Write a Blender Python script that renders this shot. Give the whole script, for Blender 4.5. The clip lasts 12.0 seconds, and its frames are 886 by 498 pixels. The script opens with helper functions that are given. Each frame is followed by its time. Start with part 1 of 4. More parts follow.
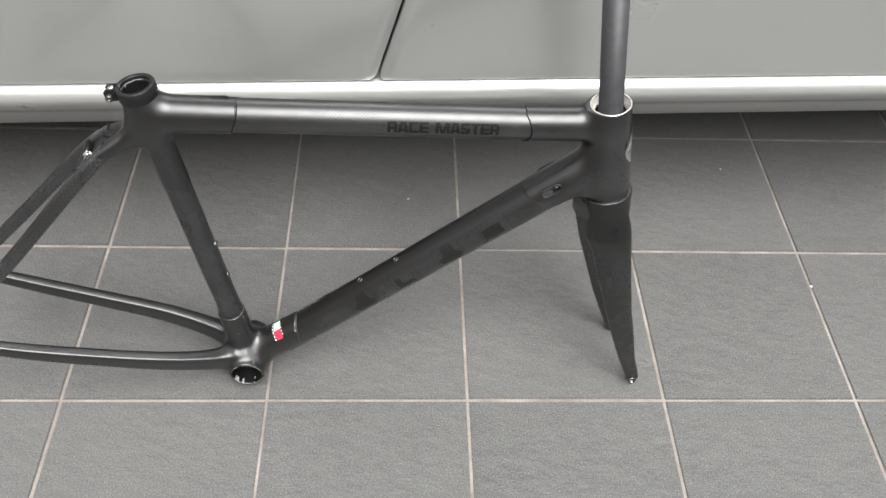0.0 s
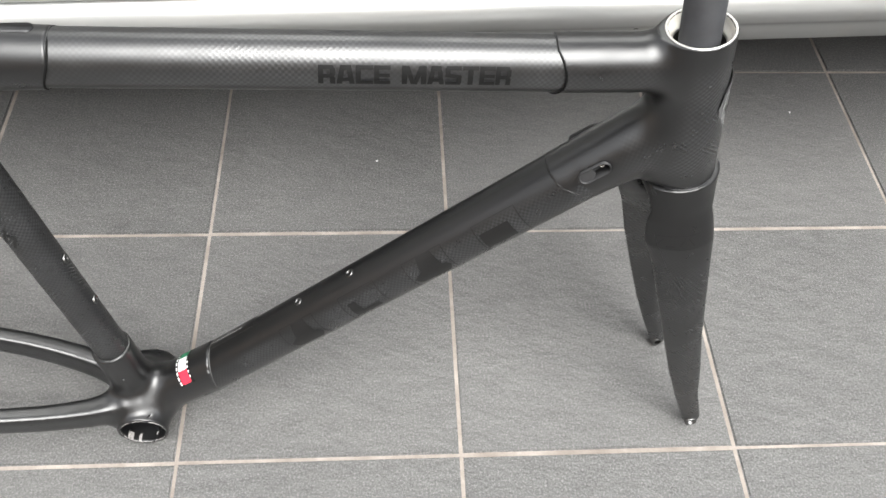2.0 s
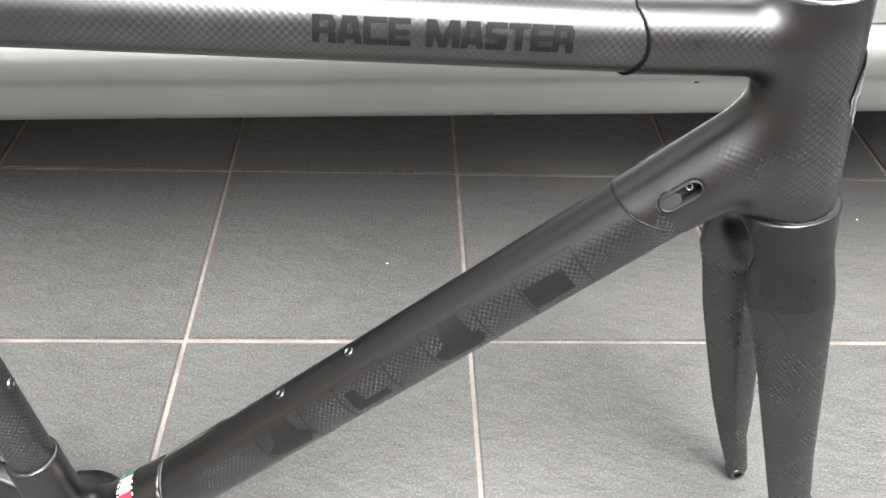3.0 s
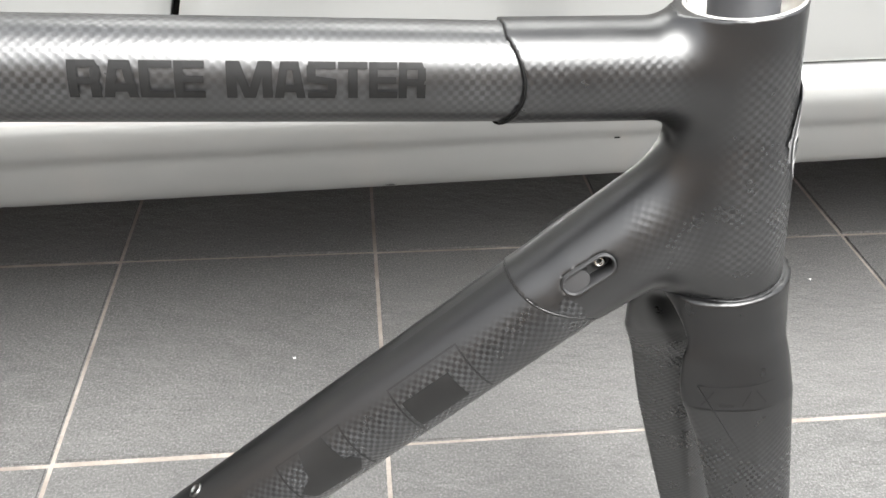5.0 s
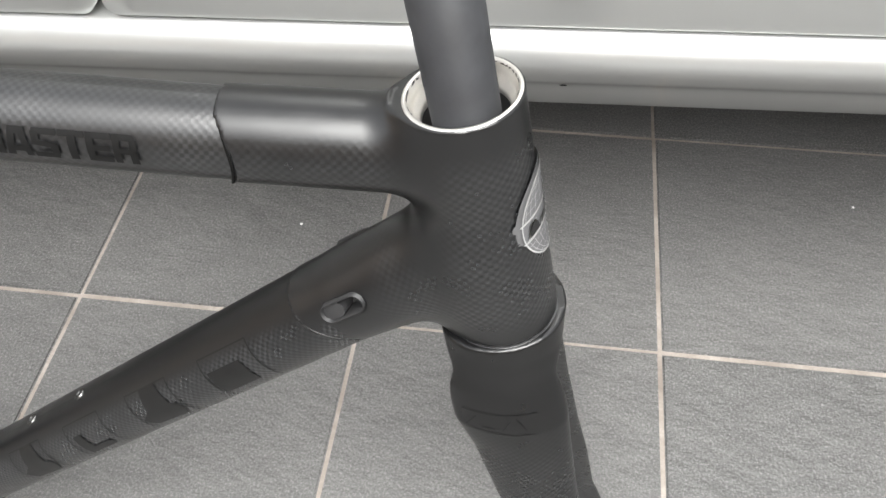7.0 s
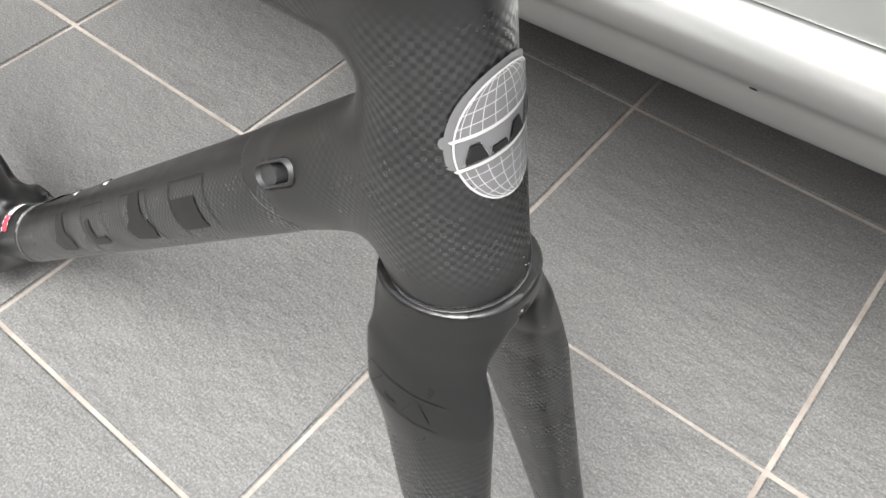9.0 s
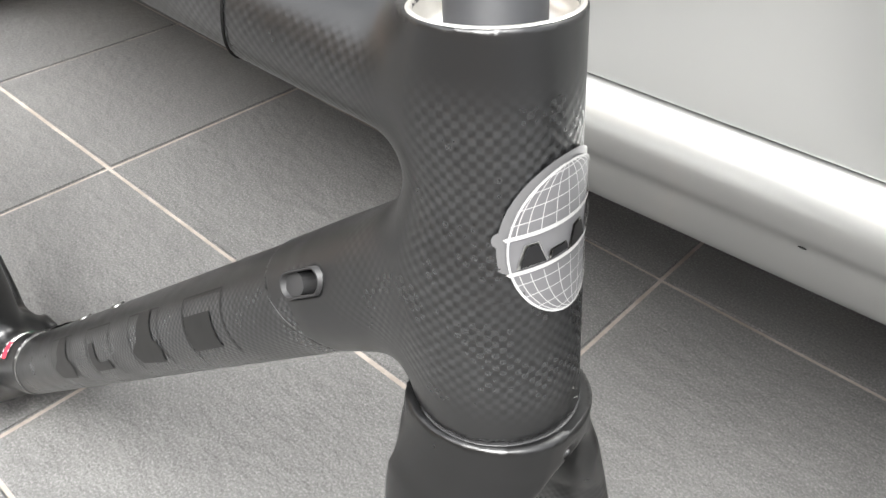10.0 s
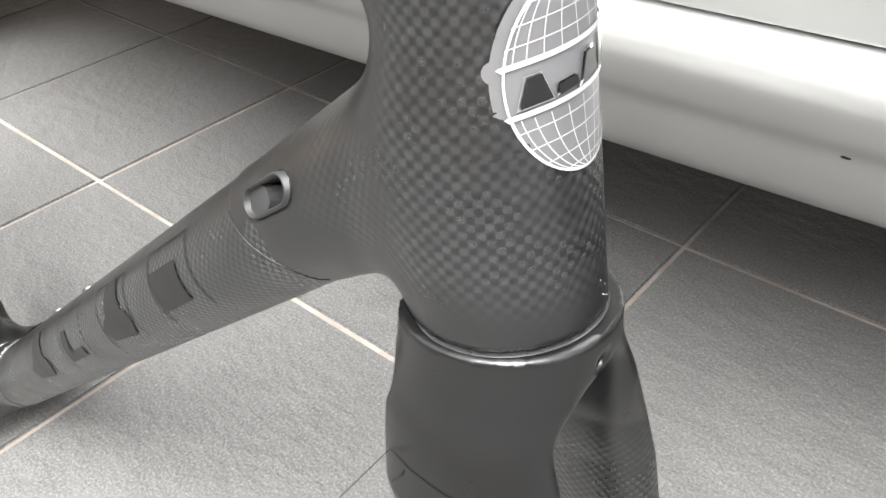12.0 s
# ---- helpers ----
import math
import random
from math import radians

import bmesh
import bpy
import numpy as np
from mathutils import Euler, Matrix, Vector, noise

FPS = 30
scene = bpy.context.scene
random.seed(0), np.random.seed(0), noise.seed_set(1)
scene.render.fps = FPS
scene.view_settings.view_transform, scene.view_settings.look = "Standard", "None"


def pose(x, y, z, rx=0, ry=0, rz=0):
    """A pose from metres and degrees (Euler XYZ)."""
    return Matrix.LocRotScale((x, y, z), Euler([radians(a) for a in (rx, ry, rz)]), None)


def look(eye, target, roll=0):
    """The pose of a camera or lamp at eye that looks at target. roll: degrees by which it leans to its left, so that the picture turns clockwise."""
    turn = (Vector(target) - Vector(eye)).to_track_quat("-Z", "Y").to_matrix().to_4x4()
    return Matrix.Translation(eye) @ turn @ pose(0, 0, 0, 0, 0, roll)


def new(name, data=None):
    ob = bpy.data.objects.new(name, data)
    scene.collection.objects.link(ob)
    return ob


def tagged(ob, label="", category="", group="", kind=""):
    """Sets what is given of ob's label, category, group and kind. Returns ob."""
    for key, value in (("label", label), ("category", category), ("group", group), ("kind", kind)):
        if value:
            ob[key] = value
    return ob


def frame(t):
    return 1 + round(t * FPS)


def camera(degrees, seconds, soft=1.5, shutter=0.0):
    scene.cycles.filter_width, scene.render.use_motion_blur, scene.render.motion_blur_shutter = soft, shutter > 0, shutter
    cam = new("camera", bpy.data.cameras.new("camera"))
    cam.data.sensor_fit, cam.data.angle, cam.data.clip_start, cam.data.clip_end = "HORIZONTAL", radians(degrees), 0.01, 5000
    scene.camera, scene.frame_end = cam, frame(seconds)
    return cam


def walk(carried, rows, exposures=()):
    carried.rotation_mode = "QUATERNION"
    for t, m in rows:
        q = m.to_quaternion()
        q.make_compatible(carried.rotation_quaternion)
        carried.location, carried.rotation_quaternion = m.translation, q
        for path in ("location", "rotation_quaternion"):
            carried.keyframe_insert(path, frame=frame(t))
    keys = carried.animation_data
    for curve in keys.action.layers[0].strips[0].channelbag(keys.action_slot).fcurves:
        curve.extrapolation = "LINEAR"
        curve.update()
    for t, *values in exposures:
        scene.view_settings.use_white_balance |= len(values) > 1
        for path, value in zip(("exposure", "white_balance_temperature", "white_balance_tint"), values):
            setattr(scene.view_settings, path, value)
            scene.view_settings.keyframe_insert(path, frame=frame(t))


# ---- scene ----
cam = camera(56.2, 12.0)
PATH = [
    (0, (-0.101, -0.944, 1.091), (-0.002, 0.363, -0.419), 3.8),
    (0.5, (-0.149, -0.851, 1.07), (-0.024, 0.407, -0.48), 4.1),
    (1, (-0.144, -0.793, 1.04), (0.05, 0.427, -0.533), 5.3),
    (1.5, (-0.085, -0.711, 0.975), (0.083, 0.459, -0.638), 5.2),
    (2, (-0.073, -0.64, 0.847), (0.053, 0.529, -0.771), 4.3),
    (2.5, (-0.081, -0.616, 0.723), (0.026, 0.744, -0.739), 3.8),
    (4.3, (-0.039, -0.538, 0.617), (0.086, 1.039, -0.607), 1.8),
    (4.5, (-0.033, -0.532, 0.609), (0.115, 1.058, -0.595), 2.0),
    (5, (-0.019, -0.513, 0.605), (0.181, 1.084, -0.583), 2.1),
    (5.5, (0.005, -0.5, 0.602), (0.245, 1.097, -0.577), 2.4),
    (6, (-0.002, -0.491, 0.637), (0.271, 1.033, -0.629), 4.9),
    (6.5, (0.073, -0.49, 0.728), (0.15, 0.919, -0.69), 1.6),
    (6.7, (0.117, -0.475, 0.719), (0.07, 0.843, -0.785), 0.1),
    (8.3, (0.252, -0.382, 0.679), (-0.384, 0.611, -0.937), -7.3),
    (8.5, (0.261, -0.379, 0.67), (-0.386, 0.594, -0.953), -4.3),
    (9, (0.274, -0.366, 0.615), (-0.515, 0.597, -0.95), -0.1),
    (9.5, (0.28, -0.386, 0.589), (-0.678, 0.737, -0.761), 3.5),
    (10, (0.264, -0.37, 0.579), (-0.749, 0.809, -0.68), 2.6),
    (10.5, (0.243, -0.354, 0.568), (-0.779, 0.831, -0.677), 1.1),
    (11, (0.244, -0.357, 0.563), (-0.788, 0.839, -0.664), 0.8),
    (11.5, (0.254, -0.351, 0.532), (-0.808, 0.828, -0.686), -1.5),
    (12, (0.26, -0.355, 0.518), (-0.8, 0.825, -0.7), -2.6),
]
walk(cam, [(t, look(eye, target, roll)) for t, eye, target, roll in PATH],
     exposures=[(0, 1.33), (1.5, 1.42), (2.5, 1.98), (4.5, 2.36), (5.5, 2.33), (6.0, 2.29), (6.5, 1.62), (8.5, 1.87), (9.5, 2.17), (10.5, 2.22), (12, 2.48)])

# ---- world, sun and exposure ----
world = bpy.data.worlds.new("sky")
scene.world = world
world.use_nodes = True
wn = world.node_tree.nodes
wl = world.node_tree.links
wn.clear()
w_out, w_bg, w_sky, w_hsv = (wn.new("ShaderNodeOutputWorld"), wn.new("ShaderNodeBackground"),
                             wn.new("ShaderNodeTexSky"), wn.new("ShaderNodeHueSaturation"))
w_sky.sky_type, w_sky.sun_disc = "NISHITA", False
w_sky.sun_elevation, w_sky.sun_rotation = radians(59), radians(165)
w_sky.dust_density, w_sky.air_density, w_sky.ozone_density = 3.0, 1.0, 1.0
w_hsv.inputs["Saturation"].default_value = 0.12
w_bg.inputs["Strength"].default_value = 0.115
wl.new(w_sky.outputs[0], w_hsv.inputs["Color"])
wl.new(w_hsv.outputs[0], w_bg.inputs["Color"])
wl.new(w_bg.outputs[0], w_out.inputs["Surface"])
sun = new("sun", bpy.data.lights.new("sun", "SUN"))
sun.data.energy, sun.data.angle, sun.data.color = 1.75, radians(46), (1.0, 0.995, 0.965)
sun.matrix_world = look((0.6, -2.2, 3.8), (0, 0, 0))


# ---- materials ----
class Mat:
    """A node material on a Principled shader, with short calls for its nodes."""

    def __init__(self, name, colour=(0.5, 0.5, 0.5), rough=0.5, metal=0.0):
        self.m = bpy.data.materials.new(name)
        self.m.use_nodes = True
        self.t = self.m.node_tree
        self.b = self.t.nodes["Principled BSDF"]
        self.set("Base Color", (*colour, 1))
        self.set("Roughness", rough)
        self.set("Metallic", metal)

    def set(self, key, value):
        if isinstance(value, bpy.types.NodeSocket):
            self.t.links.new(value, self.b.inputs[key])
        else:
            self.b.inputs[key].default_value = value
        return self

    def node(self, kind, out=0, props=(), **ins):
        n = self.t.nodes.new("ShaderNode" + kind)
        for k, v in props:
            if k == "operation":
                n.operation = v
            elif k == "attribute_name":
                n.attribute_name = v
        for k, v in ins.items():
            k = int(k[1:]) if k[0] == "i" and k[1:].isdigit() else k.replace("_", " ")
            if isinstance(v, bpy.types.NodeSocket):
                self.t.links.new(v, n.inputs[k])
            else:
                n.inputs[k].default_value = v
        return n.outputs[out]

    def coord(self, which="Object", scale=(1, 1, 1), turn=0.0):
        c = self.t.nodes.new("ShaderNodeTexCoord").outputs[which]
        return self.node("Mapping", Vector=c, Scale=scale, Rotation=(0, 0, radians(turn)))

    def noise(self, vec, scale, detail=4.0, rough=0.55):
        return self.node("TexNoise", Vector=vec, Scale=scale, Detail=detail, Roughness=rough)

    def span(self, fac, lo, hi, a=0.3, b=0.7):
        return self.node("MapRange", Value=fac, From_Min=a, From_Max=b, To_Min=lo, To_Max=hi)

    def ramp(self, fac, *stops):
        n = self.t.nodes.new("ShaderNodeValToRGB")
        self.t.links.new(fac, n.inputs[0])
        e = n.color_ramp.elements
        while len(e) < len(stops):
            e.new(0.5)
        for el, (p, c) in zip(e, stops):
            el.position, el.color = p, (*c, 1)
        return n.outputs[0]

    def math(self, op, a, b=0.0):
        return self.node("Math", 0, [("operation", op)], i0=a, i1=b)

    def mix(self, fac, a, b):
        n = self.t.nodes.new("ShaderNodeMix")
        n.data_type = "RGBA"
        for k, v in ((0, fac), (6, a), (7, b)):
            if isinstance(v, bpy.types.NodeSocket):
                self.t.links.new(v, n.inputs[k])
            else:
                n.inputs[k].default_value = v if k == 0 else (*v, 1)
        return n.outputs[2]

    def bump(self, height, strength=0.3, distance=0.001):
        self.set("Normal", self.node("Bump", Height=height, Strength=strength, Distance=distance))
        return self


def carbon(name, cell, show, base=0.015, rough=0.42, gloss=0.6, pale=4.8, relief=0.3):
    """Matt lacquered woven carbon; the weave's coordinates are metres along and round each tube."""
    m = Mat(name, rough=rough)
    uv = m.coord("UV", (1 / cell, 1 / cell, 1))
    obj = m.coord("Object")
    part_x = m.node("SeparateXYZ", 0, Vector=uv)
    part_y = m.node("SeparateXYZ", 1, Vector=uv)
    wob = m.noise(uv, 0.5, 3)
    sx = m.math("SINE", m.math("MULTIPLY", part_x, math.pi))
    sy = m.math("SINE", m.math("MULTIPLY", part_y, math.pi))
    over = m.math("MULTIPLY", sx, sy)
    check = m.node("MapRange", Value=over, From_Min=-0.45, From_Max=0.45)
    mask = m.span(m.noise(obj, 16, 2), 0.35, 1.0, 0.36, 0.6)
    laid = m.node("Attribute", 2, [("attribute_name", "weave")])
    seen = m.math("MULTIPLY", m.math("MULTIPLY", mask, laid), m.span(wob, 0.55, 1.0))
    amt = m.math("MULTIPLY", m.math("MULTIPLY", check, show), seen)
    fib = m.noise(m.node("Mapping", Vector=uv, Scale=(9, 1.2, 1)), 1.0, 2)
    dark = (base * 0.78, base * 0.8, base * 0.86)
    # The paler cells put the fibres' specular sheen into the base colour.
    sheen_tone = (base * pale, base * pale * 1.03, base * pale * 1.07)
    m.set("Base Color", m.mix(amt, dark, sheen_tone))
    m.set("Roughness", m.math("ADD", m.span(amt, rough + 0.02, rough - 0.05, 0, 1), m.span(m.noise(obj, 60, 3), -0.03, 0.05)))
    h = m.math("ADD", m.math("MULTIPLY", m.math("MULTIPLY", over, seen), 0.7), m.math("MULTIPLY", fib, 0.12))
    m.bump(h, relief, 0.0004)
    m.set("Specular IOR Level", gloss)
    return m.m


M_TUBE = carbon("woven_carbon_tube", 0.0021, 1.0, 0.0066, 0.3, 0.7, 7.0, 0.36)
# Paler, glossier copy of the tube carbon for the top tube's bright highlight.
M_TOP_LIT = carbon("woven_carbon_top_lit", 0.0021, 0.9, 0.0085, 0.33, 1.0, 5.0, 0.15)
M_LUG = carbon("woven_carbon_lug", 0.0022, 0.72, 0.0082, 0.29, 0.85, 4.8, 0.46)
M_STAY = carbon("woven_carbon_stay", 0.0034, 1.0, 0.0095, 0.3, 0.8, 5.2, 0.35)
M_FORK = carbon("woven_carbon_fork", 0.0021, 0.75, 0.005, 0.28, 0.72, 4.8, 0.34)


def plain(name, colour, rough, metal=0.0, grain=60.0, vary=0.15, bump=0.0):
    m = Mat(name, colour, rough, metal)
    o = m.coord("Object")
    n = m.noise(o, grain, 5)
    a = tuple(c * (1 - vary) for c in colour)
    b = tuple(min(1, c * (1 + vary)) for c in colour)
    m.set("Base Color", m.mix(m.span(n, 0, 1), a, b))
    m.set("Roughness", m.span(m.noise(o, grain * 0.2, 3), max(0.02, rough - 0.06), min(1, rough + 0.08)))
    if bump:
        m.bump(n, bump, 0.0003)
    return m.m


M_STEERER = plain("matt_carbon_steerer", (0.03, 0.031, 0.034), 0.45, 0, 90, 0.2)
M_BLACK = plain("black_anodised", (0.012, 0.012, 0.013), 0.38, 0.3, 120)
M_DECAL = plain("black_decal", (0.009, 0.009, 0.01), 0.36, 0, 80)
M_LINE = plain("dark_outline_decal", (0.008, 0.008, 0.008), 0.4, 0, 80)
M_NICK = plain("bare_nick", (0.26, 0.26, 0.25), 0.5, 0, 80)
M_BOSS = plain("dull_steel", (0.16, 0.16, 0.157), 0.35, 1.0, 150)
M_PRINT = plain("matt_black_print", (0.006, 0.006, 0.006), 0.6, 0, 80)
M_PRINT.node_tree.nodes["Principled BSDF"].inputs["Specular IOR Level"].default_value = 0.25
# Glossier than the matt print, so the blocks pale at grazing view.
M_SATIN = plain("satin_black_print", (0.007, 0.007, 0.007), 0.45, 0, 80)
M_SATIN.node_tree.nodes["Principled BSDF"].inputs["Specular IOR Level"].default_value = 0.42
# Near-black, so the shade inside small holes is in the colour.
M_HOLE = plain("unlit_hole", (0.004, 0.004, 0.004), 0.95, 0, 80)
M_STEEL = plain("bright_steel", (0.72, 0.72, 0.7), 0.24, 1.0, 150)
M_CUP = plain("silver_bearing_seat", (0.78, 0.76, 0.72), 0.3, 0.85, 60)
M_BORE = plain("dark_bore", (0.03, 0.03, 0.03), 0.6, 0, 50)
M_BBIN = plain("raw_carbon_bore", (0.3, 0.29, 0.28), 0.6, 0.0, 220, 0.6, 0.4)
M_RUBBER = plain("black_rubber", (0.015, 0.015, 0.015), 0.75, 0, 60, 0.2, 0.3)
M_WHITE = plain("white_print", (0.78, 0.78, 0.77), 0.4, 0, 60, 0.05)
M_RED = plain("red_print", (0.62, 0.03, 0.06), 0.4, 0, 60, 0.08)
M_GREEN = plain("green_print", (0.02, 0.22, 0.1), 0.4, 0, 60, 0.08)
M_FOIL = plain("grey_foil", (0.175, 0.175, 0.182), 0.35, 0.3, 60, 0.06)
M_EDGE = plain("clear_grey_edge", (0.16, 0.16, 0.163), 0.3, 0.2, 60, 0.05)
M_UNDER = plain("black_underseal", (0.01, 0.01, 0.01), 0.85, 0, 30, 0.3, 0.5)
M_RACE = plain("satin_black_rim", (0.03, 0.03, 0.031), 0.24, 0, 120)
M_BAND = plain("silver_print", (0.5, 0.5, 0.495), 0.35, 0.2, 60, 0.06)
M_GRID = plain("pale_grid_print", (0.48, 0.48, 0.475), 0.4, 0, 60, 0.05)
M_SEAM = plain("grey_joint_resin", (0.1, 0.1, 0.097), 0.4, 0.0, 120, 0.2)


def make_paint():
    m = Mat("silver_car_paint", (0.62, 0.63, 0.62), 0.32, 0.55)
    o = m.coord("Object")
    fl = m.node("TexVoronoi", 1, Vector=o, Scale=2200.0)
    n = m.noise(o, 3.0, 4)
    m.set("Base Color", m.mix(m.span(n, 0, 1), (0.45, 0.457, 0.45), (0.49, 0.497, 0.487)))
    m.set("Roughness", m.span(m.noise(o, 9.0, 5), 0.27, 0.36))
    m.bump(fl, 0.02, 0.0002)
    m.set("Coat Weight", 0.7).set("Coat Roughness", 0.06)
    return m.m


M_PAINT = make_paint()
M_GLASS = Mat("tinted_car_glass", (0.02, 0.025, 0.025), 0.05).set("Coat Weight", 1.0).m


def make_tile():
    m = Mat("slate_grey_tile", rough=0.5)
    o = m.coord("Object")
    r = m.t.nodes.new("ShaderNodeObjectInfo").outputs["Random"]
    off = m.node("CombineXYZ", X=m.math("MULTIPLY", r, 37.0), Y=m.math("MULTIPLY", r, 91.0), Z=0.0)
    v = m.node("VectorMath", 0, [("operation", "ADD")], i0=o, i1=off)
    streak = m.noise(m.node("Mapping", Vector=v, Rotation=(0, 0, radians(38)), Scale=(1, 1.6, 1)), 34, 6, 0.6)
    broad = m.noise(v, 3.2, 4)
    grit = m.noise(v, 430, 3, 0.75)
    fine = m.noise(v, 170, 4, 0.65)
    c = m.mix(m.span(streak, 0, 1), (0.086, 0.085, 0.084), (0.124, 0.123, 0.120))
    c = m.mix(m.span(broad, 0, 0.6), c, (0.137, 0.136, 0.132))
    c = m.mix(m.span(grit, 0.6, 0.0, 0.34, 0.5), c, (0.038, 0.038, 0.037))
    c = m.mix(m.span(grit, 0.0, 0.62, 0.52, 0.72), c, (0.31, 0.305, 0.298))
    c = m.mix(m.math("MULTIPLY", m.math("SUBTRACT", r, 0.3), 0.25), c, (0.155, 0.152, 0.148))
    m.set("Base Color", c)
    m.set("Roughness", m.span(streak, 0.44, 0.6))
    h = m.math("ADD", m.math("MULTIPLY", streak, 1.0), m.math("ADD", m.math("MULTIPLY", broad, 1.2), m.math("MULTIPLY", fine, 0.012)))
    m.bump(h, 0.48, 0.0075)
    return m.m


M_TILE = make_tile()


def make_grout():
    m = Mat("worn_beige_grout", rough=0.85)
    o = m.coord("Object")
    n = m.noise(o, 16, 5)
    g = m.noise(o, 240, 4, 0.7)
    c = m.mix(m.span(n, 0, 1), (0.21, 0.178, 0.152), (0.43, 0.39, 0.35))
    c = m.mix(m.span(g, 0, 0.45), c, (0.19, 0.16, 0.137))
    m.set("Base Color", c)
    m.bump(g, 0.5, 0.001)
    return m.m


M_GROUT = make_grout()


# ---- mesh helpers ----
def mesh_object(name, verts, faces, material, parent=None, label="", uvs=None, smooth=True, weave=None):
    me = bpy.data.meshes.new(name)
    me.from_pydata([tuple(map(float, v)) for v in verts], [], [tuple(map(int, q)) for q in faces])
    me.materials.append(material)
    if smooth:
        me.polygons.foreach_set("use_smooth", [True] * len(me.polygons))
    if weave is not None:
        me.attributes.new("weave", "FLOAT", "POINT").data.foreach_set("value", np.asarray(weave, np.float32))
    if uvs is not None:
        layer = me.uv_layers.new(name="UVMap")
        layer.data.foreach_set("uv", np.asarray(uvs, np.float32).ravel())
    me.update()
    ob = new(name, me)
    ob.parent = parent
    if label:
        ob["label"] = label
    return ob


def part(name, bm, material, parent, label="", smooth=False):
    me = bpy.data.meshes.new(name)
    bmesh.ops.recalc_face_normals(bm, faces=bm.faces)
    bm.to_mesh(me)
    bm.free()
    me.materials.append(material)
    if smooth:
        me.polygons.foreach_set("use_smooth", [True] * len(me.polygons))
    ob = new(name, me)
    ob.parent = parent
    if label:
        ob["label"] = label
    return ob


def empty(name, m, label, category, group="", kind=""):
    ob = new(name)
    ob.matrix_world = m
    return tagged(ob, label, category, group, kind)


def box(bm, lo, hi, bevel=0.0):
    g = bmesh.ops.create_cube(bm, size=1.0)["verts"]
    for v in g:
        v.co = Vector([lo[i] + (v.co[i] + 0.5) * (hi[i] - lo[i]) for i in range(3)])
    if bevel:
        es = list({e for v in g for e in v.link_edges})
        bmesh.ops.bevel(bm, geom=es, offset=bevel, segments=2, affect="EDGES")
    return bm


def lathe(bm, profile, a, b, n=32):
    """Turn a profile of (distance along a to b in metres, radius) round the axis from a to b."""
    a, b = Vector(a), Vector(b)
    q = Vector((0, 0, 1)).rotation_difference((b - a).normalized())
    rings = []
    for s, r in profile:
        rings.append([bm.verts.new(a + q @ Vector((r * math.cos(k * math.tau / n), r * math.sin(k * math.tau / n), s))) for k in range(n)])
    for r0, r1 in zip(rings, rings[1:]):
        for k in range(n):
            bm.faces.new((r0[k], r0[(k + 1) % n], r1[(k + 1) % n], r1[k]))
    return rings


def loft(name, stations, material, parent, label="", n=56, power=2.0, cut=None, show=lambda a: 1.0):
    """A tube through stations of (x, y, z, half height in the frame's plane, half width). cut: shift of the end rings round the tube."""
    p = np.array([s[:3] for s in stations], float)
    h = np.array([s[3:5] for s in stations], float)
    d = np.gradient(p, axis=0)
    d /= np.linalg.norm(d, axis=1)[:, None]
    length = np.r_[0, np.cumsum(np.linalg.norm(np.diff(p, axis=0), axis=1))]
    verts, uv, weave = [], [], []
    for i in range(len(p)):
        up = np.array([-d[i][2], 0, d[i][0]])
        up /= np.linalg.norm(up)
        for k in range(n + 1):
            a = k * math.tau / n + math.pi / 2
            c, s = math.cos(a), math.sin(a)
            e = (abs(c) ** power + abs(s) ** power) ** (-1 / power)
            slide = cut(i, a) if cut else 0.0
            verts.append(p[i] + up * (h[i][0] * s * e) + np.array([0, h[i][1] * c * e, 0]) + d[i] * slide)
            uv.append((k / n * math.tau * h[i].mean(), length[i] + slide))
            weave.append(show(math.degrees(math.atan2(s, -c))))
    faces = [(i * (n + 1) + k, i * (n + 1) + k + 1, (i + 1) * (n + 1) + k + 1, (i + 1) * (n + 1) + k) for i in range(len(p) - 1) for k in range(n)]
    return mesh_object(name, verts, faces, material, parent, label, [uv[v] for q in faces for v in q], weave=weave)


# ---- blended solids: distance fields turned into surfaces ----
def seg(a, b, ha, hb, wa, wb, power=2.0):
    """A field for a bar from a to b: half heights in the plane and half widths across it at either end."""
    a, b = np.array(a, float), np.array(b, float)
    flat = np.array([b[0] - a[0], 0, b[2] - a[2]])
    flat /= np.linalg.norm(flat)
    up = np.array([-flat[2], 0, flat[0]])

    def field(p):
        ab = b - a
        t = np.clip(((p - a) @ ab) / (ab @ ab), 0, 1)
        o = p - a - t[:, None] * ab
        h, w = ha + (hb - ha) * t, wa + (wb - wa) * t
        n, y, f = o @ up, o[:, 1], o @ flat
        m = np.minimum(h, w)
        r = (np.abs(n / h) ** power + np.abs(y / w) ** power) ** (1 / power)
        return np.hypot(np.maximum((r - 1) * m + m, 0), f) - m

    def place(p):
        o = p - a
        return np.stack([np.arctan2(o @ up, -o[:, 1]) * (ha + hb) / 2, o @ ((b - a) / np.linalg.norm(b - a))], 1)

    field.place = place
    return field


def blend(a, b, k):
    h = np.clip(0.5 + 0.5 * (b - a) / k, 0, 1)
    return b + (a - b) * h - k * h * (1 - h)


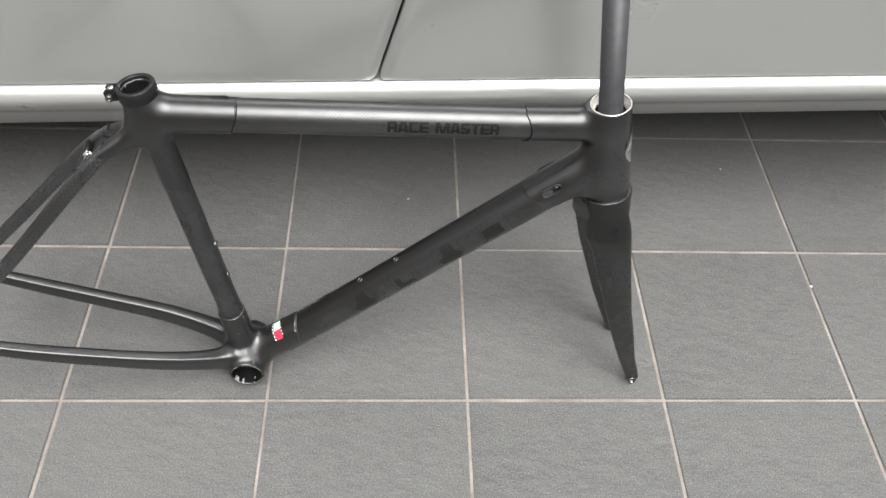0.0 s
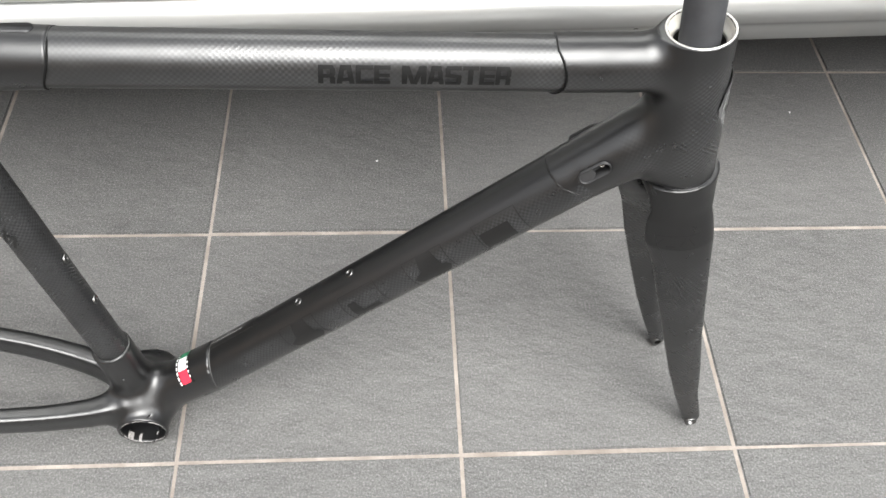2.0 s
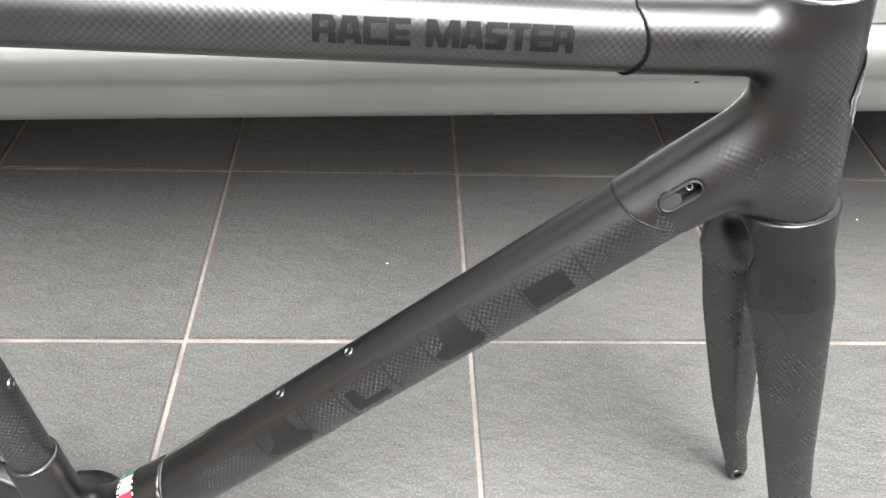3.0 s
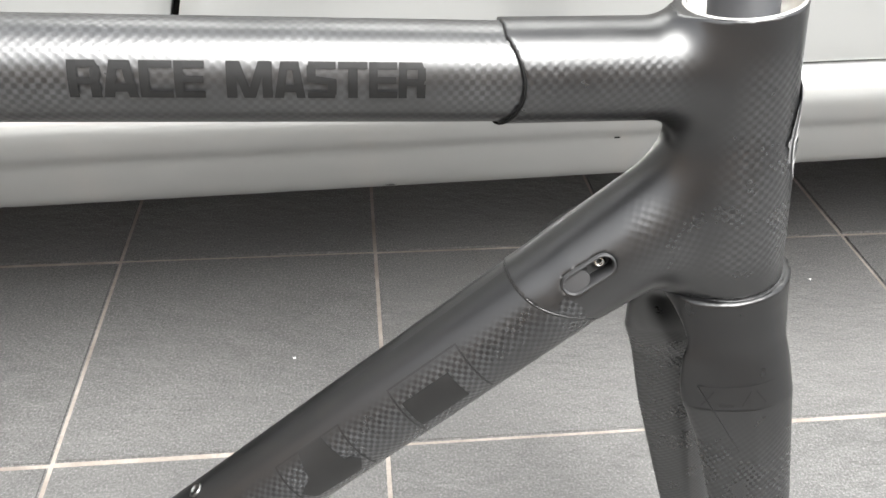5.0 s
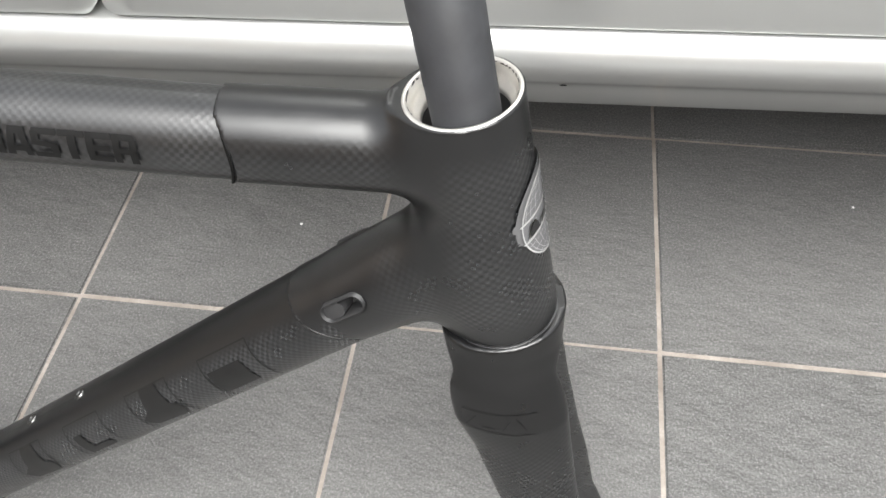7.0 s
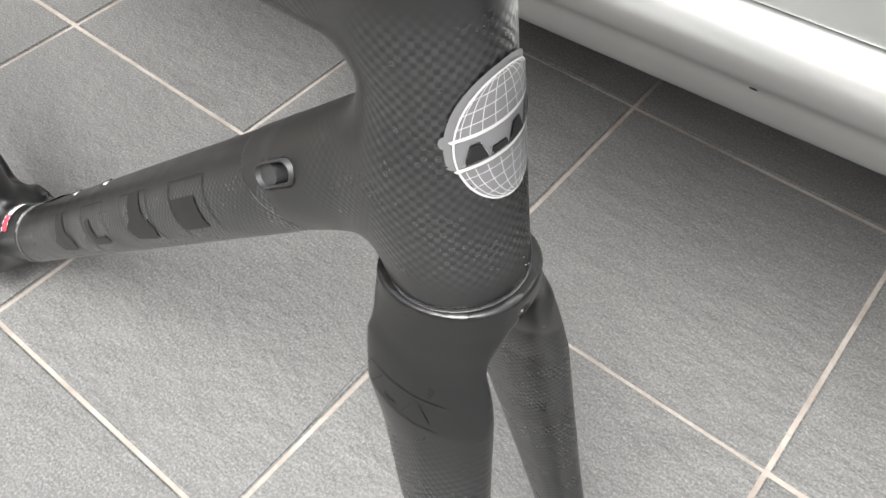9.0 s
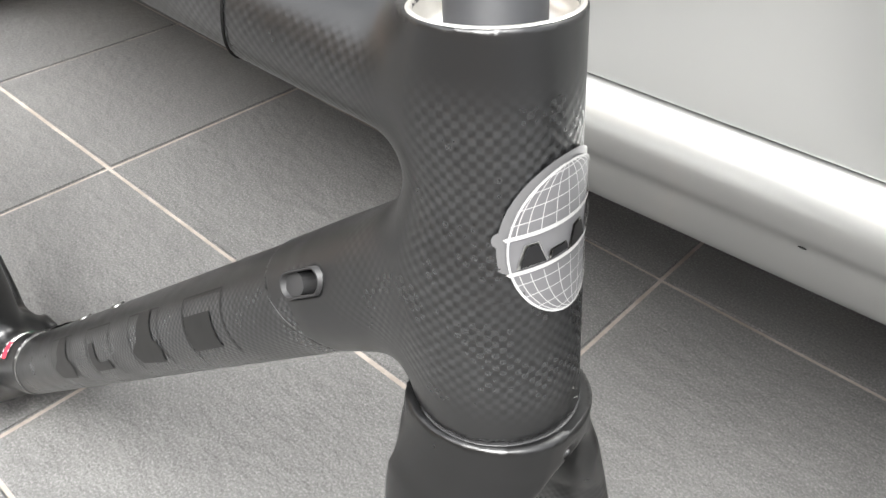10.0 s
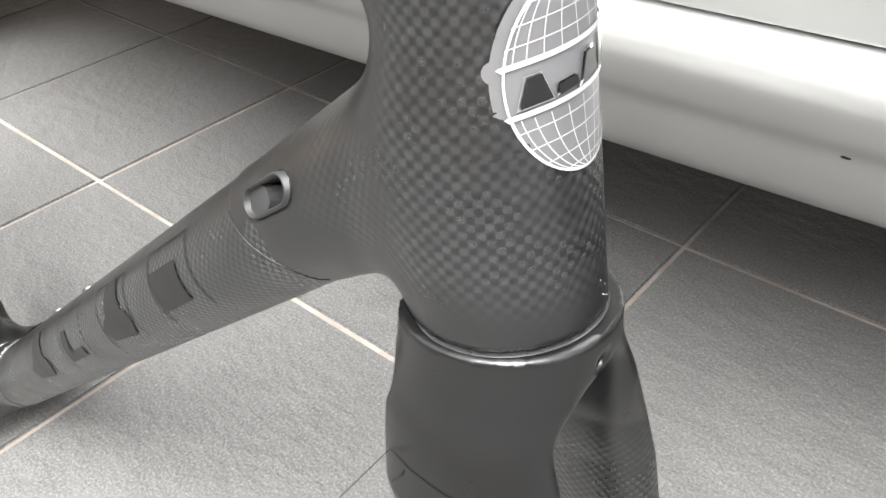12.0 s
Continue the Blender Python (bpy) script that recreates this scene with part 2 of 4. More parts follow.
def surface(f, lo, hi, step):
    """The zero surface of a field as quads, one vertex in each cell that it crosses."""
    ax = [np.arange(lo[i], hi[i] + step, step) for i in range(3)]
    grid = np.stack(np.meshgrid(*ax, indexing="ij"), -1)
    shape = grid.shape[:3]
    val = f(grid.reshape(-1, 3)).reshape(shape)
    cells = tuple(s - 1 for s in shape)
    total, count = np.zeros(cells + (3,)), np.zeros(cells)
    cut = lambda arr, o: arr[o[0]:o[0] + cells[0], o[1]:o[1] + cells[1], o[2]:o[2] + cells[2]]
    for axis in range(3):
        for u in (0, 1):
            for v in (0, 1):
                o0 = [u, v]
                o0.insert(axis, 0)
                o1 = list(o0)
                o1[axis] = 1
                v0, v1 = cut(val, o0), cut(val, o1)
                hit = (v0 < 0) != (v1 < 0)
                t = np.where(hit, v0 / np.where(hit, v0 - v1, 1), 0)
                p = cut(grid, o0) + t[..., None] * (cut(grid, o1) - cut(grid, o0))
                total += p * hit[..., None]
                count += hit
    live = count > 0
    index = np.full(cells, -1)
    index[live] = np.arange(live.sum())
    verts = total[live] / count[live][:, None]
    quads = []
    for axis in range(3):
        b, c = [k for k in range(3) if k != axis]
        s0 = [slice(1, -1)] * 3
        s0[axis] = slice(0, -1)
        s1 = list(s0)
        s1[axis] = slice(1, None)
        v0, v1 = val[tuple(s0)], val[tuple(s1)]
        for sign in (True, False):
            hit = ((v0 < 0) == sign) & ((v1 < 0) != sign)
            at = np.argwhere(hit)
            at[:, b] += 1
            at[:, c] += 1
            ring = []
            for db, dc in ((-1, -1), (0, -1), (0, 0), (-1, 0)):
                q = at.copy()
                q[:, b] += db
                q[:, c] += dc
                ring.append(index[tuple(q.T)])
            q = np.stack(ring, 1)
            quads.append(q[:, ::-1] if sign == (axis == 1) else q)
    quads = np.concatenate(quads)
    for _ in range(2):
        e = 0.0004
        d0 = f(verts)
        g = np.stack([(f(verts + e * np.eye(3)[i]) - f(verts - e * np.eye(3)[i])) / (2 * e) for i in range(3)], 1)
        move = (d0 / np.maximum((g * g).sum(1), 0.05))[:, None] * g
        verts -= np.clip(move, -step, step)
    return verts, quads


def solid(name, f, fields, lo, hi, step, material, parent, label="", show=None):
    verts, quads = surface(f, lo, hi, step)
    mid = verts[quads].mean(1)
    near = np.argmin(np.stack([g(mid) for g in fields]), 0)
    uvs = np.zeros((len(quads), 4, 2))
    for i, g in enumerate(fields):
        mine = near == i
        if mine.any():
            uv = g.place(verts[quads[mine]].reshape(-1, 3)).reshape(-1, 4, 2)
            uvs[mine] = uv
    return mesh_object(name, verts, quads, material, parent, label, uvs.reshape(-1, 2), weave=show(verts) if show else np.ones(len(verts)))


def ramp01(v, a, b):
    t = np.clip((v - a) / (b - a), 0, 1)
    return t * t * (3 - 2 * t)


# ---- floor ----
PITCH, JOINT = 0.3, 0.0042
floor = mesh_object("floor", [(-6, -6, -0.002), (6, -6, -0.002), (6, 6, -0.002), (-6, 6, -0.002), (-6, -6, -0.06), (6, -6, -0.06), (6, 6, -0.06), (-6, 6, -0.06)],
                    [(0, 1, 2, 3), (7, 6, 5, 4), (0, 4, 5, 1), (1, 5, 6, 2), (2, 6, 7, 3), (3, 7, 4, 0)], M_GROUT, smooth=False)
tagged(floor, "grey slate-look tiled floor with beige grout joints", "floor", kind="structure")
ground = mesh_object("ground", [(-400, -400, -0.07), (400, -400, -0.07), (400, 400, -0.07), (-400, 400, -0.07)], [(0, 1, 2, 3)],
                     plain("grey_concrete_ground", (0.3, 0.3, 0.29), 0.85, 0, 6, 0.2, 0.3), smooth=False)
tagged(ground, "plain grey concrete ground round the tiled floor", "ground", kind="structure")

# ---- plain unseen walls, added to block, tint and bounce the light ----
M_WALL = plain("grey_unseen_wall", (0.4, 0.4, 0.39), 0.9, 0, 3, 0.12, 0.3)


# Brown is chosen to warm the reflections on the bicycle's near side.
M_WARM = plain("brown_tint_wall", (0.5, 0.4, 0.31), 0.9, 0, 3, 0.15, 0.3)


def unseen_wall(name, lo, hi, material=M_WALL, label="unseen plain grey wall, added to close off low light"):
    bm = bmesh.new()
    box(bm, lo, hi)
    tagged(part(name, bm, material, None), label, "wall", kind="structure")


unseen_wall("wall_south", (-5.2, -4.2, -0.07), (5.2, -4.0, 2.6), M_WARM, "unseen brown wall, added to block low light and warm reflections")
unseen_wall("wall_west", (-5.2, -4.0, -0.07), (-5.0, 4.0, 2.6), M_WARM, "unseen brown wall, added to block low light and warm reflections")
# White, to bounce light onto the head tube and under the car.
unseen_wall("wall_east", (5.0, -4.0, -0.07), (5.2, 4.0, 2.0), plain("white_bounce_wall", (0.72, 0.72, 0.71), 0.9, 0, 3, 0.08, 0.3), "unseen white wall, added to bounce light")
unseen_wall("wall_north", (-5.2, 4.0, -0.07), (5.2, 4.2, 2.0))

# ---- the car ----
CAR = pose(-0.136, -0.0024, -0.0215, 0, -0.47, 2.2)
car = empty("car", CAR, "silver parked car with a smooth sill and two doors", "car")


def shell(name, profile, x0, x1, material, parent, label="", thick=0.02, inward=1.0, steps=24, slant=0.0, corner=(0.0, 0.0)):
    """A panel along x with a profile of (y, z) and real thickness; slant leans its ends with the height, corner rounds the two lower ends."""
    pr = np.array(profile, float)
    z0 = pr[:, 1].min()
    rows = []
    xs = np.linspace(0, 1, steps)
    for side in (0, 1):
        for y, z in pr:
            a, b = x0 + slant * (z - z0), x1 + slant * (z - z0)
            for end, r in ((0, corner[0]), (1, corner[1])):
                if r and z - z0 < r:
                    back = r - math.sqrt(max(0, r * r - (r - (z - z0)) ** 2))
                    a, b = (a + back, b) if end == 0 else (a, b - back)
            for t in xs:
                rows.append((a + (b - a) * t, y + side * thick * inward, z))
    n, m = len(pr), steps
    faces = []
    for side in (0, 1):
        for i in range(n - 1):
            for j in range(m - 1):
                q = [side * n * m + i * m + j, side * n * m + i * m + j + 1, side * n * m + (i + 1) * m + j + 1, side * n * m + (i + 1) * m + j]
                faces.append(q if side == 0 else q[::-1])
    o = n * m
    for j in range(m - 1):
        faces.append((j + 1, j, o + j, o + j + 1))
        k = (n - 1) * m + j
        faces.append((k, k + 1, o + k + 1, o + k))
    for i in range(n - 1):
        faces.append((i * m, (i + 1) * m, o + (i + 1) * m, o + i * m))
        k = m - 1
        faces.append(((i + 1) * m + k, i * m + k, o + i * m + k, o + (i + 1) * m + k))
    return mesh_object(name, rows, faces, material, parent, label)


def curve(points, n):
    """A smooth curve through a few points (Catmull-Rom)."""
    p = np.array([points[0], *points, points[-1]], float)
    out = []
    for i in range(1, len(p) - 2):
        for t in np.linspace(0, 1, n, endpoint=False):
            out.append(0.5 * (2 * p[i] + (p[i + 1] - p[i - 1]) * t + (2 * p[i - 1] - 5 * p[i] + 4 * p[i + 1] - p[i + 2]) * t * t
                              + (3 * p[i] - p[i - 1] - 3 * p[i + 1] + p[i + 2]) * t ** 3))
    out.append(p[-2])
    return [tuple(q) for q in out]


SILL = curve([(0.03, 0.392), (0.008, 0.386), (-0.006, 0.378), (-0.012, 0.362), (0.003, 0.338), (0.02, 0.3195), (0.039, 0.294), (0.064, 0.264), (0.087, 0.246), (0.108, 0.24), (0.15, 0.247)], 5)
DOOR = curve([(0.012, 0.3855), (0.002, 0.3865), (-0.003, 0.391), (-0.012, 0.44), (-0.03, 0.56), (-0.036, 0.7), (-0.02, 0.85), (0.03, 0.94)], 7)
shell("sill", SILL, -1.05, 1.6, M_PAINT, car, "", 0.02, 1.0, 30)
shell("rear_door", DOOR, -1.0, -0.0028, M_PAINT, car, "", 0.025, 1.0, 60, 0.27, (0.03, 0.014))
shell("front_door", DOOR, 0.0028, 1.1, M_PAINT, car, "", 0.025, 1.0, 60, 0.27, (0.014, 0.03))
bm = bmesh.new()
box(bm, (-1.05, 0.045, 0.3), (1.6, 1.6, 0.92), 0.02)
part("inner_body", bm, M_UNDER, car, "black inner body behind the door gaps")
bm = bmesh.new()
box(bm, (-1.05, 0.2, 0.25), (1.6, 1.45, 0.32), 0.02)
part("underbody", bm, M_UNDER, car, "black underbody")
# Window and roof are unseen, added so the car shades the floor beside it.
GLASS = curve([(0.034, 0.945), (0.07, 1.03), (0.14, 1.17), (0.22, 1.3)], 5)
shell("window", GLASS, -0.85, 0.98, M_GLASS, car, "dark tinted side window", 0.006, 1.0, 24)
ROOF = curve([(0.215, 1.3), (0.26, 1.36), (0.4, 1.41), (0.8, 1.43), (1.2, 1.41), (1.34, 1.36), (1.4, 1.3)], 5)
shell("roof", ROOF, -0.8, 0.9, M_PAINT, car, "", 0.015, 0.0, 20)
for x in (-1.2, 1.75):
    for y, side in ((0.05, -1), (1.45, 1)):
        bm = bmesh.new()
        lathe(bm, [(0, 0.2), (0, 0.29), (0.02, 0.315), (0.18, 0.315), (0.2, 0.29), (0.2, 0.2)], (x, y, 0.338 - 0.0083 * x), (x, y + 0.2, 0.338 - 0.0083 * x), 40)
        wheel = part("wheel", bm, M_RUBBER, car, "black tyre on a silver rim", True)
        bm = bmesh.new()
        lathe(bm, [(0.02, 0.03), (0.012, 0.06), (0.03, 0.17), (0.004, 0.2), (0.19, 0.2), (0.17, 0.02)], (x, y, 0.338 - 0.0083 * x), (x, y + 0.2, 0.338 - 0.0083 * x), 40)
        part("rim", bm, M_STEEL, wheel, "silver wheel rim", True)
for x0, x1, name in ((-2.0, -1.0, "rear_wing"), (1.1, 2.5, "front_wing")):
    shell(name, DOOR[6:], x0, x1 + (0.0 if x0 > 0 else -0.006), M_PAINT, car, "", 0.025, 1.0, 20, 0.0)

# far side, bonnet, boot and ends of the car
FAR = lambda profile: [(1.6 - y, z) for y, z in profile]
shell("sill", FAR(SILL), -1.05, 1.6, M_PAINT, car, "", 0.02, -1.0, 12)
shell("rear_door", FAR(DOOR), -1.0, -0.0028, M_PAINT, car, "", 0.025, -1.0, 12, 0.27, (0.03, 0.014))
shell("front_door", FAR(DOOR), 0.0028, 1.1, M_PAINT, car, "", 0.025, -1.0, 12, 0.27, (0.014, 0.03))
shell("window", FAR(GLASS), -0.85, 0.98, M_GLASS, car, "dark tinted side window", 0.006, -1.0, 12)
shell("rear_wing", FAR(DOOR[6:]), -2.0, -1.006, M_PAINT, car, "", 0.025, -1.0, 12)
shell("front_wing", FAR(DOOR[6:]), 1.11, 2.5, M_PAINT, car, "", 0.025, -1.0, 12)
LID = curve([(0.03, 0.942), (0.1, 0.97), (0.4, 0.99), (0.8, 1.0), (1.2, 0.99), (1.5, 0.97), (1.57, 0.942)], 4)
shell("bonnet", LID, 1.2, 2.5, M_PAINT, car, "", 0.012, 0.5, 12)
shell("boot_lid", LID, -2.0, -1.05, M_PAINT, car, "", 0.012, 0.5, 12)


def screen(x_low, x_high, label):
    bm = bmesh.new()
    ring = [(x_low, 0.08, 0.975), (x_low, 1.52, 0.975), (x_high, 1.36, 1.34), (x_high, 0.24, 1.34)]
    a = [bm.verts.new(v) for v in ring]
    c = [bm.verts.new((x, y, z - 0.008)) for x, y, z in ring]
    bm.faces.new(a)
    bm.faces.new(c[::-1])
    for i in range(4):
        bm.faces.new((a[i], c[i], c[(i + 1) % 4], a[(i + 1) % 4]))
    part("windscreen", bm, M_GLASS, car, label)


screen(1.25, 0.88, "dark glass windscreen")
screen(-1.1, -0.78, "dark glass rear screen")
for x0, x1, name in ((2.44, 2.6, "front_bumper"), (-2.1, -1.96, "rear_bumper")):
    bm = bmesh.new()
    box(bm, (x0, 0.0, 0.3), (x1, 1.6, 0.93), 0.06)
    part(name, bm, M_PAINT, car, "", True)

# ---- the bicycle frame ----
BIKE = pose(-0.3262, -0.2435, 0.0435) @ pose(0, 0, 0, 0, 0, 1.83) @ pose(0, 0, 0, -3.1, -0.19, 0) @ Matrix.Scale(0.979, 4)
bike = empty("road_bicycle", BIKE, "matt black woven carbon road bicycle frame without wheels", "bicycle")

HT_TOP, HT_BOT = np.array([0.4746, 0, 0.4585]), np.array([0.4935, 0, 0.327])
HT_DIR = (HT_TOP - HT_BOT) / np.linalg.norm(HT_TOP - HT_BOT)
TT_F, TT_R = np.array([0.374, 0, 0.4305]), np.array([0.045, 0, 0.4443])
DT_F, DT_B = np.array([0.4062, 0, 0.318]), np.array([0.0775, 0, 0.0515])
DTD = (DT_F - DT_B) / np.linalg.norm(DT_F - DT_B)
ST_B, ST_T = np.array([-0.0125, 0, 0.0975]), np.array([-0.0475, 0, 0.372])


def slot_frame():
    """Where the cable stop sits in the side of the head lug: x along it, z outward."""
    ax = Vector((0.806, 0, 0.592))
    up = Vector((-0.592, 0.34, 0.806)).normalized()
    out = ax.cross(up).normalized()
    out = -out if out.y > 0 else out
    m = Matrix((ax, up, out)).transposed().to_4x4()
    m.translation = Vector((0.4172, -0.023, 0.3422))
    return m


SLOT = slot_frame()


# head lug
def head_lug():
    low = seg(HT_BOT + (HT_TOP - HT_BOT) * 0.42, HT_BOT, 0.0252, 0.0279, 0.0252, 0.0279)
    top = seg(HT_TOP + HT_DIR * 0.02, HT_BOT + (HT_TOP - HT_BOT) * 0.42, 0.0248, 0.0253, 0.0248, 0.0253)
    tt = seg(TT_F - (0.03, 0, -0.0012), (0.465, 0, 0.4297), 0.0214, 0.0217, 0.0203, 0.0205)
    sleeve = seg(DT_F - DTD * 0.035, DT_F + DTD * 0.092, 0.0253, 0.0253, 0.0251, 0.0232)
    dt = seg(DT_F + DTD * 0.02, (0.476, 0, 0.363), 0.0218, 0.032, 0.0218, 0.0226)
    slot_inv = np.array(SLOT.inverted())
    dt_dir = (DT_F - DT_B) / np.linalg.norm(DT_F - DT_B)

    def f(p):
        d = np.minimum(low(p), top(p))
        a = tt(p)
        up = (p[:, 2] - TT_F[2]) / 0.019
        a = np.maximum(a, 0.3745 + 0.0075 * np.cos(np.clip(up, -1, 1) * 1.5) - p[:, 0])
        b = blend(dt(p), sleeve(p), 0.006)
        side = (p - DT_F) @ np.array([-dt_dir[2], 0, dt_dir[0]]) / 0.023
        b = np.maximum(b, 0.0155 - 0.012 * (1 + np.sin(np.clip(side, -1, 1) * 1.4)) - (p - DT_F) @ dt_dir)
        o = p - HT_TOP
        axial = o @ HT_DIR
        radial = np.linalg.norm(o - axial[:, None] * HT_DIR, axis=1)
        over, under = (p - HT_TOP) @ HT_DIR, (HT_BOT - p) @ HT_DIR
        d = np.maximum(d, np.maximum(over, under))
        d = blend(d, a, 0.017)
        d = blend(d, b, 0.02)
        slack = 6 * np.maximum(radial - 0.029, 0)
        d = np.maximum(d, np.maximum(over, under) - slack)
        d = np.maximum(d, -np.maximum(radial - 0.0222, -axial - 0.03))
        q = p @ slot_inv[:3, :3].T + slot_inv[:3, 3]
        hole = np.hypot(np.maximum(np.abs(q[:, 0]) - 0.0082, 0), q[:, 1]) - 0.005
        d = np.maximum(d, -np.maximum(hole, -q[:, 2] - 0.013))
        q = (p * (1, -1, 1)) @ slot_inv[:3, :3].T + slot_inv[:3, 3]
        hole = np.hypot(np.maximum(np.abs(q[:, 0]) - 0.0082, 0), q[:, 1]) - 0.005
        return np.maximum(d, -np.maximum(hole, -q[:, 2] - 0.013))

    return solid("head_lug", f, [top, low, tt, dt], (0.36, -0.034, 0.28), (0.53, 0.034, 0.465), 0.0014, M_LUG, bike,
                 show=lambda p: ramp01(p[:, 2], 0.334, 0.35) * ramp01(-p[:, 2], -0.45, -0.432) * np.maximum(ramp01(p[:, 0], 0.462, 0.482), ramp01(-p[:, 0], -0.455, -0.435) * ramp01(-np.abs(p[:, 2] - 0.427), -0.021, -0.011)
                                                                                                          + 0.9 * ramp01(-np.abs(p[:, 0] - 0.45), -0.022, -0.008) * ramp01(-np.abs(p[:, 2] - 0.357), -0.024, -0.008)))


head_lug()
bm = bmesh.new()
lathe(bm, [(0.0, 0.0243), (0.0006, 0.0236), (0.0002, 0.0226), (-0.004, 0.0212), (-0.008, 0.0206), (-0.0085, 0.0186), (-0.012, 0.0182)], HT_TOP, HT_TOP + HT_DIR, 64)
part("bearing_cup", bm, M_CUP, bike, "bright silver bearing seat", True)
bm = bmesh.new()
lathe(bm, [(-0.0118, 0.0188), (-0.028, 0.0186), (-0.0285, 0.001)], HT_TOP, HT_TOP + HT_DIR, 48)
part("bore", bm, M_BORE, bike, "dark bore of the head tube", True)

# main tubes
loft("top_tube", [(x, 0, 0.4448 - 0.0419 * (x - 0.045), 0.0203, 0.0193) for x in np.linspace(0.02, 0.395, 30)], M_TOP_LIT, bike)
DTD = (DT_F - DT_B) / np.linalg.norm(DT_F - DT_B)
DT_R = lambda s: 0.0232 + 0.0014 * min(1.0, max(0.0, s / 0.42))
loft("down_tube", [(*(DT_B - DTD * 0.02 + DTD * s), DT_R(s - 0.02), DT_R(s - 0.02)) for s in np.linspace(0, 0.455, 34)], M_TUBE, bike, show=lambda a: float(ramp01(-a, -50, -28)))
loft("seat_tube", [(*(ST_B + (ST_T - ST_B) * t), 0.0161, 0.0161) for t in np.linspace(-0.1, 1.05, 26)], M_TUBE, bike)


# seat lug
def seat_lug():
    up = (ST_T - ST_B) / np.linalg.norm(ST_T - ST_B)
    top = ST_T + up * 0.112
    st = seg(ST_T - up * 0.045, top + up * 0.02, 0.0166, 0.018, 0.0166, 0.018)
    tt = seg((-0.056, 0, 0.448), (0.064, 0, 0.4438), 0.0238, 0.0208, 0.0208, 0.0198)
    s1 = seg((-0.061, 0, 0.432), (-0.114, -0.02, 0.405), 0.013, 0.0085, 0.012, 0.008, 2.6)
    s2 = seg((-0.061, 0, 0.432), (-0.114, 0.02, 0.405), 0.013, 0.0085, 0.012, 0.008, 2.6)

    def f(p):
        d = np.maximum(st(p), -((p - ST_T) @ up + 0.03))
        a = np.maximum(tt(p), p[:, 0] - 0.041 - 0.004 * np.sin(np.clip((p[:, 2] - 0.443) / 0.019, -1, 1) * 1.9))
        d = blend(d, a, 0.018)
        d = blend(d, np.minimum(s1(p), s2(p)), 0.02)
        d = np.maximum(d, (p - top) @ up)
        o = p - top
        ax = o @ up
        rad = np.linalg.norm(o - ax[:, None] * up, axis=1)
        return np.maximum(d, -np.maximum(rad - 0.0158, -ax - 0.06))

    solid("seat_lug", f, [st, tt, s1, s2], (-0.131, -0.036, 0.32), (0.055, 0.036, 0.495), 0.0018, M_LUG, bike, show=lambda p: 0.2 + 0.7 * ramp01(p[:, 0], -0.01, 0.01) * ramp01(-p[:, 2], -0.447, -0.437))
    return top, up


SEAT_TOP, SEAT_UP = seat_lug()

# stays
for s in (-1, 1):
    pts = curve([(-0.106, s * 0.017, 0.4115), (-0.155, s * 0.036, 0.367), (-0.26, s * 0.055, 0.256), (-0.375, s * 0.064, 0.142)], 7)
    loft("seat_stay", [(*q, 0.0085, 0.0075) for q in pts], M_STAY, bike, n=32, power=3.0)
bm = bmesh.new()
lathe(bm, [(0, 0.0001), (0, 0.0062), (0.014, 0.0048), (0.038, 0.0048), (0.052, 0.0062), (0.052, 0.0001)], (-0.143, -0.026, 0.384), (-0.143, 0.026, 0.384), 24)
part("brake_bridge", bm, M_BLACK, bike, "black brake bridge", True)
bm = bmesh.new()
lathe(bm, [(0, 0.0045), (0.006, 0.0045), (0.0068, 0.0038), (0.0068, 0.002), (0.004, 0.002), (0.004, 0.0001)], (-0.14, 0, 0.387), (-0.13, 0, 0.397), 20)
part("bridge_bolt", bm, M_STEEL, bike, "silver brake bolt", True)


